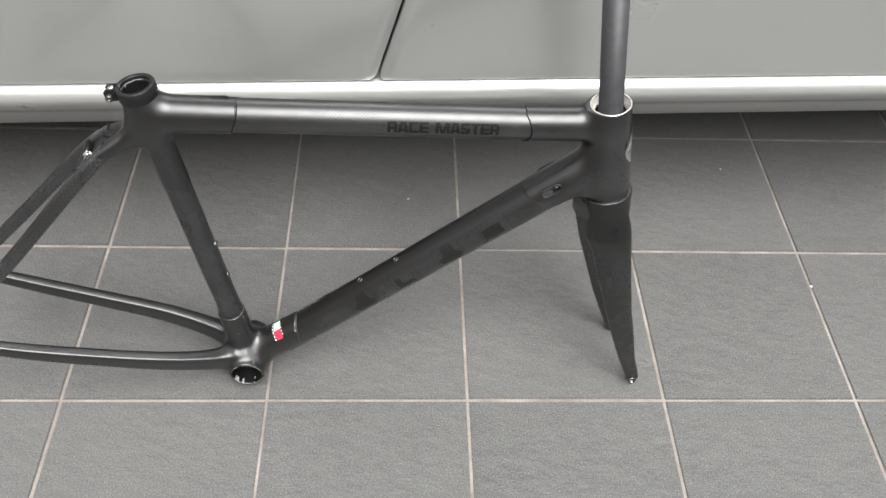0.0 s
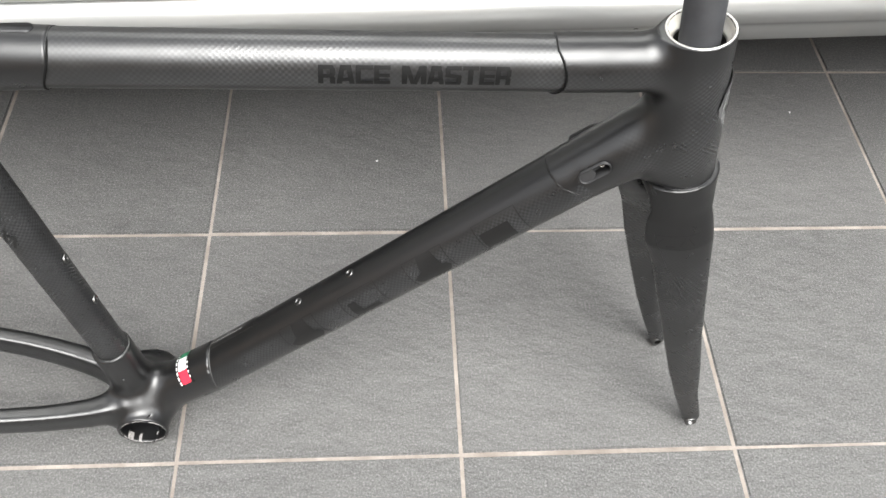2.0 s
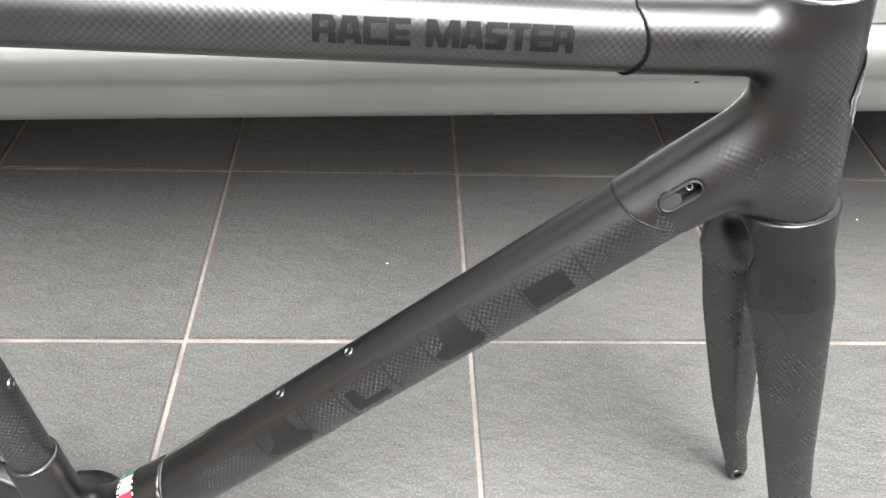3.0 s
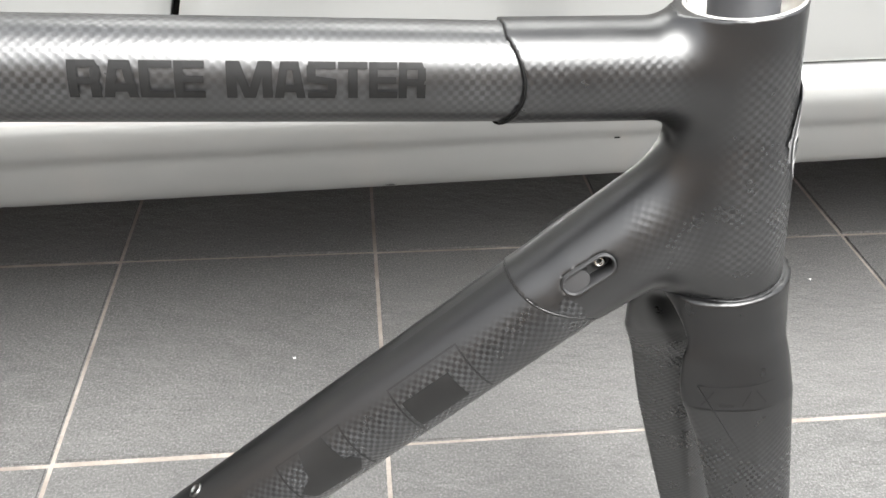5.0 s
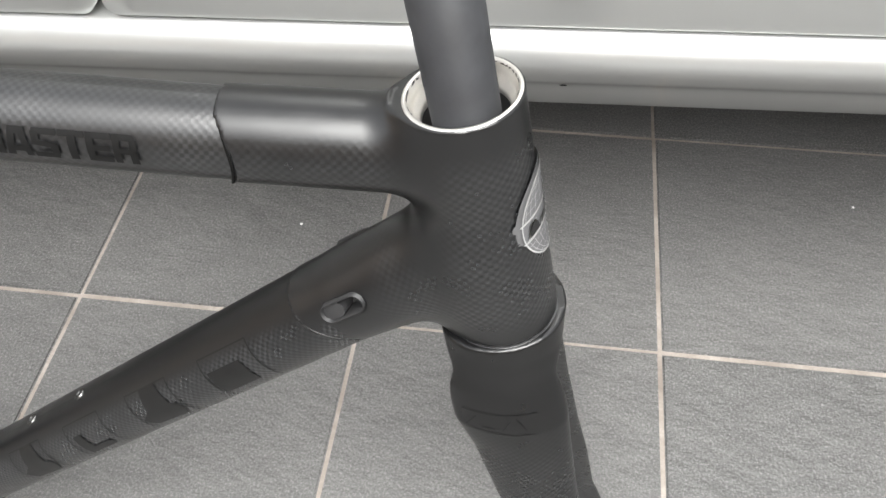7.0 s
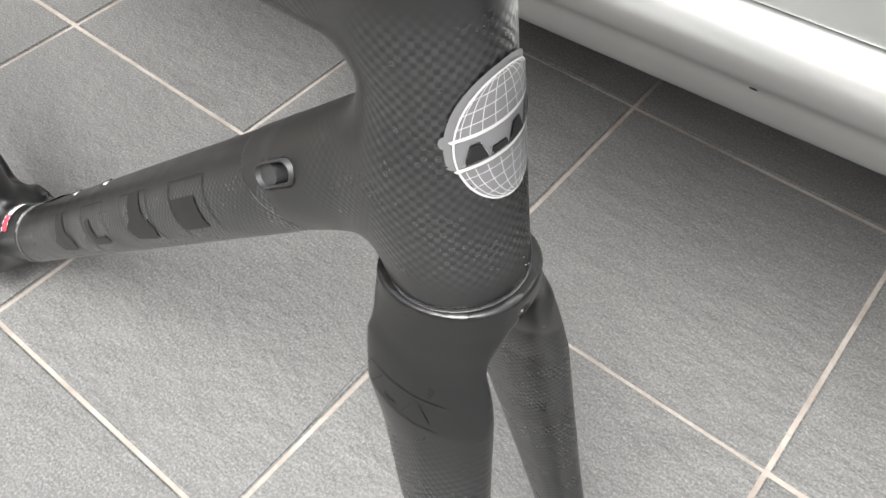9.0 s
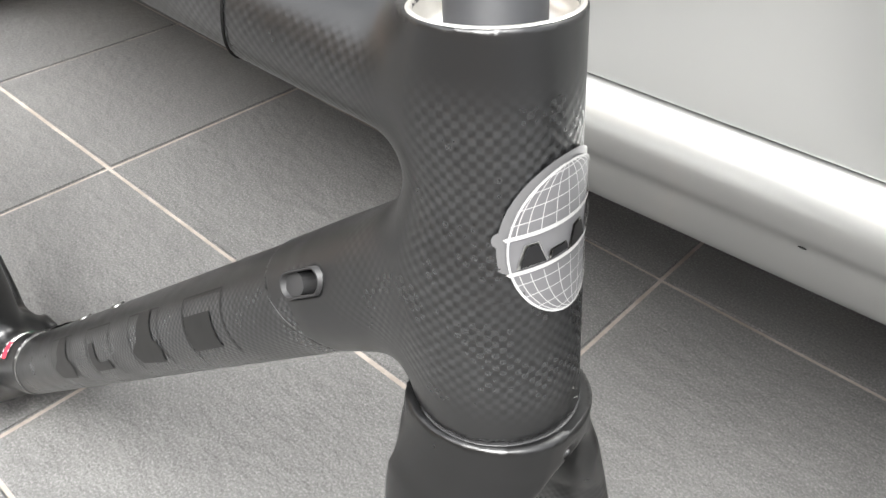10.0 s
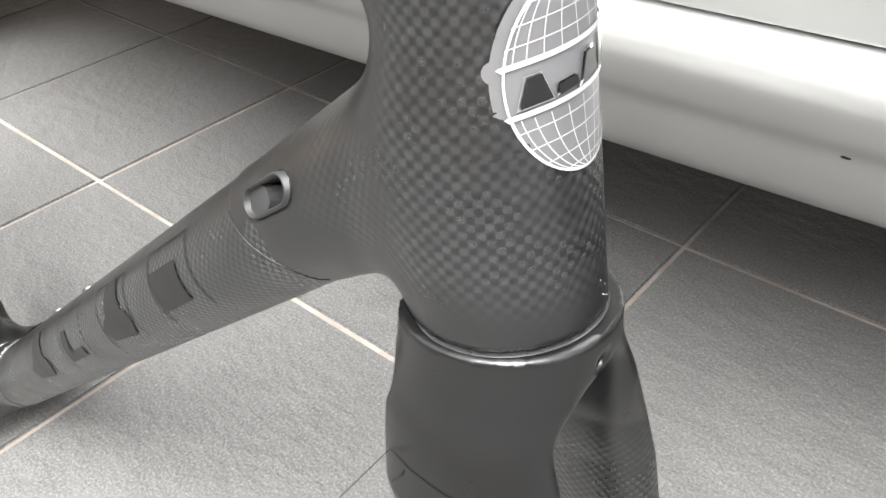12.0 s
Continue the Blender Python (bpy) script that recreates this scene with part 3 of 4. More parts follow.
# bottom bracket lug with the chain stays
def bracket():
    def bb(p):
        return np.maximum(np.hypot(p[:, 0], p[:, 2]) - 0.0248, np.abs(p[:, 1]) - 0.043)

    bb.place = lambda p: np.stack([np.arctan2(p[:, 2], p[:, 0]) * 0.025, p[:, 1]], 1)
    up = (ST_T - ST_B) / np.linalg.norm(ST_T - ST_B)
    st = seg((-0.003, 0, 0), ST_B + up * 0.03, 0.0215, 0.0182, 0.0225, 0.0182)
    dt = seg((0, 0, 0), DT_B + DTD * 0.03, 0.024, 0.0242, 0.0242, 0.0242)
    stays = []
    for s in (-1, 1):
        k = 0.93 if s > 0 else 1.0
        pts = [(-0.012, s * 0.012, 0.012), (-0.05, s * 0.03 * k, 0.023), (-0.12, s * 0.046 * k, 0.045), (-0.22, s * 0.056 * k, 0.074), (-0.3, s * 0.062 * k, 0.099), (-0.372, s * 0.066 * k, 0.125)]
        hs = [0.02, 0.0155, 0.0135, 0.012, 0.0105, 0.009]
        ws = [0.016, 0.011, 0.009, 0.0085, 0.008, 0.007]
        run = curve([(*p, h, w) for p, h, w in zip(pts, hs, ws)], 3)
        pts, hs, ws = [q[:3] for q in run], [q[3] for q in run], [q[4] for q in run]
        stays += [seg(pts[i], pts[i + 1], hs[i], hs[i + 1], ws[i], ws[i + 1], 4.5) for i in range(len(pts) - 1)]

    def f(p):
        d = bb(p)
        a = np.maximum(st(p), (p - ST_B) @ up - 0.002)
        b = np.maximum(dt(p), (p - DT_B) @ DTD - 0.004 - 0.0145 * np.clip((p - DT_B) @ np.array([-DTD[2], 0, DTD[0]]) / 0.0242, -1, 1))
        d = blend(blend(d, a, 0.02), b, 0.02)
        c = stays[0](p)
        for g in stays[1:]:
            c = np.minimum(c, g(p))
        d = blend(d, c, 0.016)
        d = np.maximum(d, np.abs(p[:, 1]) - np.where(p[:, 0] > -0.027, 0.043, 0.09))
        return np.maximum(d, -(np.hypot(p[:, 0], p[:, 2]) - 0.0222))

    solid("bracket_lug", f, [bb, st, dt, *stays], (-0.385, -0.08, -0.03), (0.11, 0.08, 0.15), 0.0024, M_LUG, bike, show=lambda p: 0.1 + 0.8 * ramp01(-p[:, 0], 0.05, 0.09) * ramp01(-p[:, 2] - 0.26 * p[:, 0], -0.025, -0.01))
    return f


BRACKET_FIELD = bracket()
bm = bmesh.new()
lathe(bm, [(0, 0.0224), (0.0855, 0.0224)], (0, -0.0428, 0), (0, 0.0428, 0), 48)
part("bracket_bore", bm, M_BBIN, bike, "raw grey inside of the bottom bracket shell", True)

# ---- the fork ----
FORK_AXIS = HT_BOT
fork = empty("bicycle_fork", BIKE @ Matrix.Translation(FORK_AXIS) @ Matrix.Rotation(radians(6.0), 4, Vector(HT_DIR)), "matt black carbon fork with a long uncut steerer tube", "bicycle fork")


def fork_body():
    z = np.array([-0.369, -0.354, -0.306, -0.252, -0.2, -0.13, -0.083, -0.06, -0.035, -0.012, 0.02])
    rear = np.array([0.079, 0.079, 0.059, 0.037, 0.018, -0.007, -0.021, -0.03, -0.034, -0.0284, -0.0255])
    front = np.array([0.1, 0.1, 0.085, 0.073, 0.06, 0.046, 0.039, 0.036, 0.0325, 0.0284, 0.0255])
    cy = np.array([0.05, 0.05, 0.0475, 0.0455, 0.043, 0.039, 0.0345, 0.0305, 0.0212, 0.0115, 0.004])
    wy = np.array([0.0055, 0.006, 0.0075, 0.009, 0.0105, 0.012, 0.0135, 0.0145, 0.0165, 0.0185, 0.018])

    def blade(s):
        near = np.array([0, 0, 0, 0, 0, 0, 1, 1, 1, 0.3, 0]) * -0.0025 if s < 0 else np.array([7, 7, 8, 8, 8, 7, 6, 5, 4.5, 2, 0]) * 0.001
        trim = np.array([0, 0, 0, 0.002, 0.004, 0.006, 0.006, 0.005, 0.003, 0, 0]) * (1.0 if s < 0 else 0.6)
        push = np.array([0, 0, 0, 0.002, 0.003, 0.003, 0.002, 0, 0, 0, 0]) * (s > 0)

        def g(p):
            a0, a1 = np.interp(p[:, 2], z, rear + trim), np.interp(p[:, 2], z, front + push)
            cx, a = (a0 + a1) / 2, (a1 - a0) / 2
            c, w = np.interp(p[:, 2], z, cy + near), np.interp(p[:, 2], z, wy)
            t = np.clip((p[:, 0] - cx) / a, -1, 1)
            w = w * (1 + 0.35 * np.minimum(t, 0) * np.clip(-p[:, 2] / 0.08, 0, 1))
            r = (np.abs((p[:, 0] - cx) / a) ** 2.1 + np.abs((p[:, 1] - s * c) / w) ** 2.1) ** (1 / 2.1)
            return np.maximum((r - 1) * np.minimum(a, w), np.maximum(p[:, 2] - 0.004, -0.357 - p[:, 2]))

        g.place = lambda p: np.stack([p[:, 0] + np.abs(p[:, 1]) * 0.5, p[:, 2]], 1)
        return g

    left, right = blade(-1), blade(1)
    collar = seg((0, 0, -0.001), (0.002, 0, -0.018), 0.0284, 0.0277, 0.0284, 0.0277)

    def f(p):
        d = blend(left(p), right(p), 0.014)
        d = blend(d, collar(p), 0.01)
        tunnel = np.hypot(p[:, 1], np.maximum(p[:, 2] + 0.035, 0)) - 0.0208
        d = -blend(-d, tunnel, 0.007)
        d = np.maximum(d, -np.maximum(np.hypot(p[:, 1] + 0.005, p[:, 2] + 0.0068) - 0.0032, 0.014 - p[:, 0]))
        return np.maximum(d, p @ HT_DIR + 0.0012)

    def on_blade(x, z):
        ys = np.linspace(-0.075, -0.03, 400)
        v = f(np.stack([np.full(400, x), ys, np.full(400, z)], 1))
        hit = np.argmax(v < 0)
        return (x, ys[hit] - 0.0004, z)

    for a, b, w in (((-0.024, -0.0475), (0.018, -0.046), 0.0005), ((-0.024, -0.0605), (0.017, -0.0595), 0.0005), ((-0.019, -0.058), (-0.014, -0.05), 0.0012), ((-0.011, -0.0572), (-0.004, -0.0572), 0.0012),
                    ((0.0, -0.0572), (0.004, -0.0495), 0.0012), ((0.007, -0.0495), (0.013, -0.0565), 0.0012)):
        top, low = [], []
        for k in np.linspace(0, 1, 16):
            x, z_ = a[0] + (b[0] - a[0]) * k, a[1] + (b[1] - a[1]) * k
            top.append(on_blade(x, z_ + w / 2))
            low.append(on_blade(x, z_ - w / 2))
        mesh_object("logo_bar", top + low, [(i, i + 1, 17 + i, 16 + i) for i in range(15)], M_LINE, fork, "faint dark printed bar")
    solid("fork_body", f, [left, right, collar], (-0.05, -0.066, -0.364), (0.11, 0.074, 0.012), 0.0018, M_FORK, fork, show=lambda p: ramp01(-p[:, 2], 0.05, 0.085))
    return f


FORK_FIELD = fork_body()
bm = bmesh.new()
lathe(bm, [(0.0, 0.0143), (0.31, 0.0143), (0.31, 0.0115), (0.2, 0.0115)], -HT_DIR * 0.004, HT_DIR, 48)
part("steerer_tube", bm, M_STEERER, fork, "smooth dark grey steerer tube", True)
bm = bmesh.new()
lathe(bm, [(-0.0026, 0.0276), (-0.0022, 0.0283), (-0.0017, 0.02855), (-0.0013, 0.0284), (-0.001, 0.0279), (-0.001, 0.025)], (0, 0, 0), HT_DIR, 64)
part("crown_rim", bm, M_RACE, fork, "rounded satin black crown rim", True)
# Dark ring put in the crown gap; its colour stands for the gap's shade.
bm = bmesh.new()
lathe(bm, [(-0.0014, 0.0262), (0.0004, 0.0262)], (0, 0, 0), HT_DIR, 48)
part("crown_race", bm, M_BORE, fork, "dark ring that carries the shade of the crown gap", True)
for s in (-1, 1):
    bm = bmesh.new()
    lathe(bm, [(-0.006, 0.0042), (-0.006, 0.0068), (0.0066, 0.0068), (0.0072, 0.006), (0.0066, 0.0042), (-0.006, 0.0042)], (0.0885, s * (0.05 + 0.0035 * (1 + s)), -0.358), (0.0885, s * 0.08, -0.358), 20)
    part("dropout", bm, M_BOSS, fork, "bare metal fork dropout", True)

# ---- small parts of the frame ----
def along(a, b):
    a, b = np.array(a, float), np.array(b, float)
    d = (b - a) / np.linalg.norm(b - a)
    return a, d, np.array([-d[2], 0, d[0]])


def wrap(name, points, faces, axis, radius, material, parent, label="", lift=0.0003):
    """Lay a flat mesh of (distance along, arc round) on a round tube; arc 0 faces the near side, positive turns up."""
    a, d, up = axis
    verts = []
    for s, q, *more in points:
        r = (radius(s) if callable(radius) else radius) + lift + (more[0] if more else 0.0)
        t = q / r
        verts.append(a + d * s + up * (r * math.sin(t)) + np.array([0, -r * math.cos(t), 0]))
    return mesh_object(name, verts, faces, material, parent, label)


def strip(points, width, closed=False):
    """A ribbon of even width along a polyline in the plane."""
    p = np.array(points, float)
    d = np.gradient(p, axis=0)
    if closed:
        d[0] = d[-1] = p[1] - p[-2]
    d /= np.maximum(np.linalg.norm(d, axis=1), 1e-9)[:, None]
    n = np.stack([-d[:, 1], d[:, 0]], 1) * width / 2
    verts = np.concatenate([p + n, p - n])
    k = len(p)
    return verts.tolist(), [(i, i + 1, k + i + 1, k + i) for i in range(k - 1)]


def patch(s0, s1, q0, q1, n=4, m=10, shear=0.0):
    """A grid over a rectangle."""
    pts = [(s0 + (s1 - s0) * i / n + shear * j / m, q0 + (q1 - q0) * j / m) for j in range(m + 1) for i in range(n + 1)]
    return pts, [(j * (n + 1) + i, j * (n + 1) + i + 1, (j + 1) * (n + 1) + i + 1, (j + 1) * (n + 1) + i) for j in range(m) for i in range(n)]


def dense(points, step=0.0012):
    out = [points[0]]
    for a, b in zip(points, points[1:]):
        n = max(1, int(math.dist(a, b) / step))
        out += [(a[0] + (b[0] - a[0]) * k / n, a[1] + (b[1] - a[1]) * k / n) for k in range(1, n + 1)]
    return out


TT_AXIS = along(TT_R, TT_F)
DT_AXIS = along(DT_B, DT_F)
ST_AXIS = along(ST_B, ST_T)

# model name on the top tube
BOX = lambda x0, y0, x1, y1: [(x0, y0), (x1, y0), (x1, y1), (x0, y1)]
STEM, TOP, MID, LOW = BOX(0, 0, 0.3, 1), BOX(0.28, 0.8, 1, 1), BOX(0.28, 0.42, 0.96, 0.6), BOX(0.28, 0, 1, 0.2)
GLYPHS = {
    "R": [STEM, [(0.28, 0.8), (0.97, 0.8), (0.86, 1), (0.28, 1)], BOX(0.7, 0.5, 1, 0.85), [(0.28, 0.36), (0.9, 0.36), (0.98, 0.55), (0.28, 0.55)], BOX(0.68, 0, 1, 0.4)],
    "A": [[(0, 0), (0.3, 0), (0.48, 1), (0.22, 1)], [(0.72, 0), (1, 0), (0.8, 1), (0.54, 1)], [(0.2, 0.17), (0.8, 0.17), (0.74, 0.37), (0.26, 0.37)], [(0.3, 0.76), (0.72, 0.76), (0.76, 1), (0.3, 1)]],
    "C": [STEM, TOP, LOW],
    "E": [STEM, TOP, MID, LOW],
    "M": [BOX(0, 0, 0.22, 1), BOX(0.78, 0, 1, 1), [(0.38, 0), (0.58, 0), (0.3, 1), (0.1, 1)], [(0.42, 0), (0.62, 0), (0.9, 1), (0.7, 1)]],
    "S": [BOX(0.05, 0.8, 0.98, 1), BOX(0, 0.46, 0.3, 0.9), [(0, 0.46), (0.95, 0.36), (1, 0.54), (0.1, 0.64)], BOX(0.7, 0.1, 1, 0.5), BOX(0.02, 0, 0.95, 0.2)],
    "T": [BOX(0, 0.8, 1, 1), BOX(0.34, 0, 0.66, 0.85)],
}
pts, fcs, at = [], [], 0.169
for ch, w in zip("RACE MASTER", (0.0112, 0.0122, 0.0116, 0.0108, 0.0064, 0.0166, 0.0114, 0.011, 0.011, 0.0106, 0.0102)):
    for k, quad in enumerate(GLYPHS[ch] if ch != " " else ()):
        q = np.array(quad, float)
        for j in range(5):
            for i in range(5):
                u, v = i / 4, j / 4
                x, y = (q[0] * (1 - u) + q[1] * u) * (1 - v) + (q[3] * (1 - u) + q[2] * u) * v
                pts.append((at + x * w, -0.0026 + y * 0.0138, 0.00003 * k))
        o = len(pts) - 25
        fcs += [(o + j * 5 + i, o + j * 5 + i + 1, o + j * 5 + i + 6, o + j * 5 + i + 5) for j in range(4) for i in range(4)]
    at += w + 0.0006
wrap("lettering", pts, fcs, TT_AXIS, 0.0201, M_PRINT, bike, "black printed model lettering")

# small decal on the seat tube
for line in ([(0.176, 0.004), (0.188, -0.002), (0.192, 0.006)], [(0.182, 0.009), (0.198, 0.002)], [(0.186, 0.013), (0.2, 0.009)]):
    v, fc = strip(dense(line), 0.0022)
    wrap("logo_bar", v, fc, ST_AXIS, 0.0162, M_LINE, bike, "small dark printed emblem bar", 0.0004)

# logo blocks and their outlines on the down tube
A_BLOCK = [[(0.002, 0.001), (0.006, -0.007), (0.034, -0.009), (0.0405, -0.001), (0.037, 0.004), (0.034, 0.004), (0.031, 0.0203), (0.0155, 0.0203), (0.012, 0.006)]]
BLOCKS = [
    A_BLOCK,
    [[(0.005, -0.007), (0.034, -0.007), (0.033, -0.001), (0.016, -0.001), (0.0145, 0.0115), (0.006, 0.0115)]],
    A_BLOCK,
    [[(0.002, -0.0062), (0.031, -0.0062), (0.031, 0.0115), (0.0025, 0.0115)]],
]
for k, shapes in enumerate(BLOCKS):
    s0 = 0.111 + 0.0744 * k
    for line in ([(0, -0.012), (0, 0.0205), (0.042, 0.0205), (0.042, -0.012)],):
        v, fc = strip(dense([(s0 + a, b) for a, b in line]), 0.001)
        wrap("outline", v, fc, DT_AXIS, DT_R, M_LINE, bike, "thin dark outline")
    for shape in shapes:
        bm = bmesh.new()
        bm.faces.new([bm.verts.new((s0 + a, b, 0)) for a, b in dense(shape + shape[:1], 0.002)[:-1]])
        bmesh.ops.triangulate(bm, faces=bm.faces)
        bmesh.ops.subdivide_edges(bm, edges=[e for e in bm.edges if e.calc_length() > 0.004], cuts=3, use_grid_fill=True)
        bmesh.ops.triangulate(bm, faces=bm.faces)
        bm.verts.index_update()
        wrap("logo_block", [(v.co.x, v.co.y) for v in bm.verts], [[v.index for v in f.verts] for f in bm.faces], DT_AXIS, DT_R, M_SATIN, bike, "black printed logo block", 0.0005)
        bm.free()

# flag sticker on the lower lug
def sticker(name, s0, s1, q0, q1, n, m, material, label, lift):
    """A patch laid on the lower lug's own surface."""
    a, ax, up = DT_AXIS
    pts, fc = patch(s0, s1, q0, q1, n, m)
    reach = np.linspace(0.045, 0.02, 300)
    verts = []
    for s, q in pts:
        ray = up * math.sin(q / 0.0247) + np.array([0, -math.cos(q / 0.0247), 0])
        line = a + ax * s + reach[:, None] * ray
        verts.append(line[np.argmax(BRACKET_FIELD(line) < 0)] + ray * lift)
    mesh_object(name, verts, fc, material, bike, label)


for q0, q1, mat, lab in ((0.044, 0.052, M_GREEN, "green stripe of the flag sticker"), (0.031, 0.044, M_WHITE, "white stripe of the flag sticker"), (0.018, 0.031, M_RED, "red stripe of the flag sticker")):
    sticker("flag_stripe", -0.022, -0.0108, q0, q1, 6, 8, mat, lab, 0.0005)
for s0, s1 in ((-0.0258, -0.022), (-0.0108, -0.007)):
    sticker("sticker_border", s0, s1, 0.0165, 0.053, 3, 20, M_LINE, "black border of the flag sticker", 0.0005)
for k in range(7):
    sticker("print_bar", -0.0247, -0.0229, 0.0185 + 0.0047 * k, 0.0217 + 0.0047 * k, 1, 2, M_WHITE, "tiny white print", 0.0008)
for k in range(4):
    sticker("print_bar", -0.0098, -0.0083, 0.022 + 0.0045 * k, 0.0242 + 0.0045 * k, 1, 2, M_WHITE, "tiny white print", 0.0008)

# resin lines at the joints
for axis, s, r, lean in ((DT_AXIS, 0.0045, 0.0236, 0.0145), (ST_AXIS, 0.0015, 0.0172, 0.0)):
    bm = bmesh.new()
    a, d, up = axis
    rings = []
    for k in range(49):
        t = k / 48 * math.tau
        rad = up * math.sin(t) + np.array([0, -math.cos(t), 0])
        c = a + d * (s + lean * math.sin(t))
        rings.append([bm.verts.new(c + rad * (r + 0.0006 * math.cos(u)) + d * (0.0006 * math.sin(u))) for u in (0, math.tau / 3, 2 * math.tau / 3)])
    for r0, r1 in zip(rings, rings[1:]):
        for k in range(3):
            bm.faces.new((r0[k], r0[(k + 1) % 3], r1[(k + 1) % 3], r1[k]))
    part("joint_line", bm, M_SEAM, bike, "pale resin line at a joint", True)


def edge_bead(axis, radius, where, material, label):
    """A thin bead along a lug's cut edge; where gives its place along the tube for the height round it, -1 to 1."""
    a, ax, up = axis
    bm = bmesh.new()
    rings = []
    for k in range(97):
        t = k / 96 * math.tau
        rad = up * math.sin(t) + np.array([0, -math.cos(t), 0])
        c = a + ax * where(math.sin(t)) + rad * radius
        rings.append([bm.verts.new(c + rad * (0.0005 * math.cos(u)) + ax * (0.0008 * math.sin(u))) for u in np.linspace(0, math.tau, 6, endpoint=False)])
    for r0, r1 in zip(rings, rings[1:]):
        for k in range(6):
            bm.faces.new((r0[k], r0[(k + 1) % 6], r1[(k + 1) % 6], r1[k]))
    part("lug_edge_bead", bm, material, bike, label, True)


# Thin dark beads, added to draw the lugs' edge lines and hide jagged cuts.
M_BEAD = plain("dark_seam_bead", (0.006, 0.006, 0.006), 0.7, 0, 90)
M_BEAD.node_tree.nodes["Principled BSDF"].inputs["Specular IOR Level"].default_value = 0.12
edge_bead(TT_AXIS, 0.0206, lambda h: 0.3745 - 0.045 + 0.0075 * math.cos(h * 1.5), M_BEAD, "dark bead that draws a lug seam")
edge_bead(TT_AXIS, 0.0203, lambda h: 0.041 - 0.045 + 0.004 * math.sin(h * 1.9), M_BEAD, "dark bead that draws a lug seam")
edge_bead(along(DT_F, DT_F + DTD), 0.0244, lambda h: 0.0155 - 0.012 * (1 + math.sin(h * 1.4)), plain("satin_black_bead", (0.014, 0.014, 0.014), 0.4, 0, 90), "satin black bead that draws a lug seam")


def boss(axis, s, r, q=None):
    """A bottle-cage bolt on the upper face of a tube."""
    a, d, up = axis
    n = up if q is None else q
    c = a + d * s + n * r
    bm = bmesh.new()
    lathe(bm, [(-0.001, 0.0042), (0.0008, 0.0042), (0.0011, 0.0037), (0.0011, 0.0024), (0.0004, 0.0024), (0.0004, 0.0002)], c, c + n, 20)
    part("cage_boss", bm, M_BOSS, bike, "small silver cage boss", True)


for s in (0.142, 0.206):
    boss(DT_AXIS, s, DT_R(s))
ST_FRONT = -ST_AXIS[2]
for s in (0.078, 0.138):
    boss(ST_AXIS, s, 0.0164, ST_FRONT)
bm = bmesh.new()
lathe(bm, [(-0.002, 0.0016), (0.0006, 0.0016), (0.0006, 0.0003)], (-0.006, -0.0205, 0.068), (-0.006, -0.03, 0.069), 12)
part("drain_hole", bm, M_BORE, bike, "tiny dark drain hole", True)

# raised cover on the down tube's upper side, close to the lower joint
v2, f2 = patch(0.02, 0.084, 0.04, 0.055, 12, 14)
wrap("cable_cover", v2, f2, DT_AXIS, DT_R, M_FORK, bike, "thin black cover strip", 0.0012)
v2, f2 = strip(dense([(0.02, 0.039), (0.084, 0.039), (0.084, 0.055)]), 0.0004)
wrap("cover_edge", v2, f2, DT_AXIS, DT_R, M_SEAM, bike, "pale edge of the cover strip", 0.0016)
v2, f2 = strip(dense([(0.022, 0.0462), (0.05, 0.0457), (0.066, 0.0452)]), 0.0008)
wrap("cover_edge", v2, f2, DT_AXIS, DT_R, M_GRID, bike, "bright thin line along the cover strip", 0.0018)


# cable stop in the head lug
def stadium(length, width, n=12):
    h = length / 2 - width / 2
    return [(h + width / 2 * math.cos(a), width / 2 * math.sin(a)) for a in np.linspace(-math.pi / 2, math.pi / 2, n)] + \
           [(-h + width / 2 * math.cos(a), width / 2 * math.sin(a)) for a in np.linspace(math.pi / 2, 1.5 * math.pi, n)]


def plate(bm, outline, inner, depth0, depth1, m):
    """A raised ring between two outlines, or a filled plate when there is no inner one."""
    lo = [bm.verts.new(m @ Vector((x, y, depth0))) for x, y in outline]
    hi = [bm.verts.new(m @ Vector((x * 0.965, y * 0.93, depth1))) for x, y in outline]
    k = len(outline)
    for i in range(k):
        bm.faces.new((lo[i], lo[(i + 1) % k], hi[(i + 1) % k], hi[i]))
    if inner:
        top = [bm.verts.new(m @ Vector((x, y, depth1))) for x, y in inner]
        bot = [bm.verts.new(m @ Vector((x, y, depth0 - 0.001))) for x, y in inner]
        for i in range(k):
            bm.faces.new((hi[i], hi[(i + 1) % k], top[(i + 1) % k], top[i]))
            bm.faces.new((top[i], top[(i + 1) % k], bot[(i + 1) % k], bot[i]))
    else:
        bm.faces.new(hi)


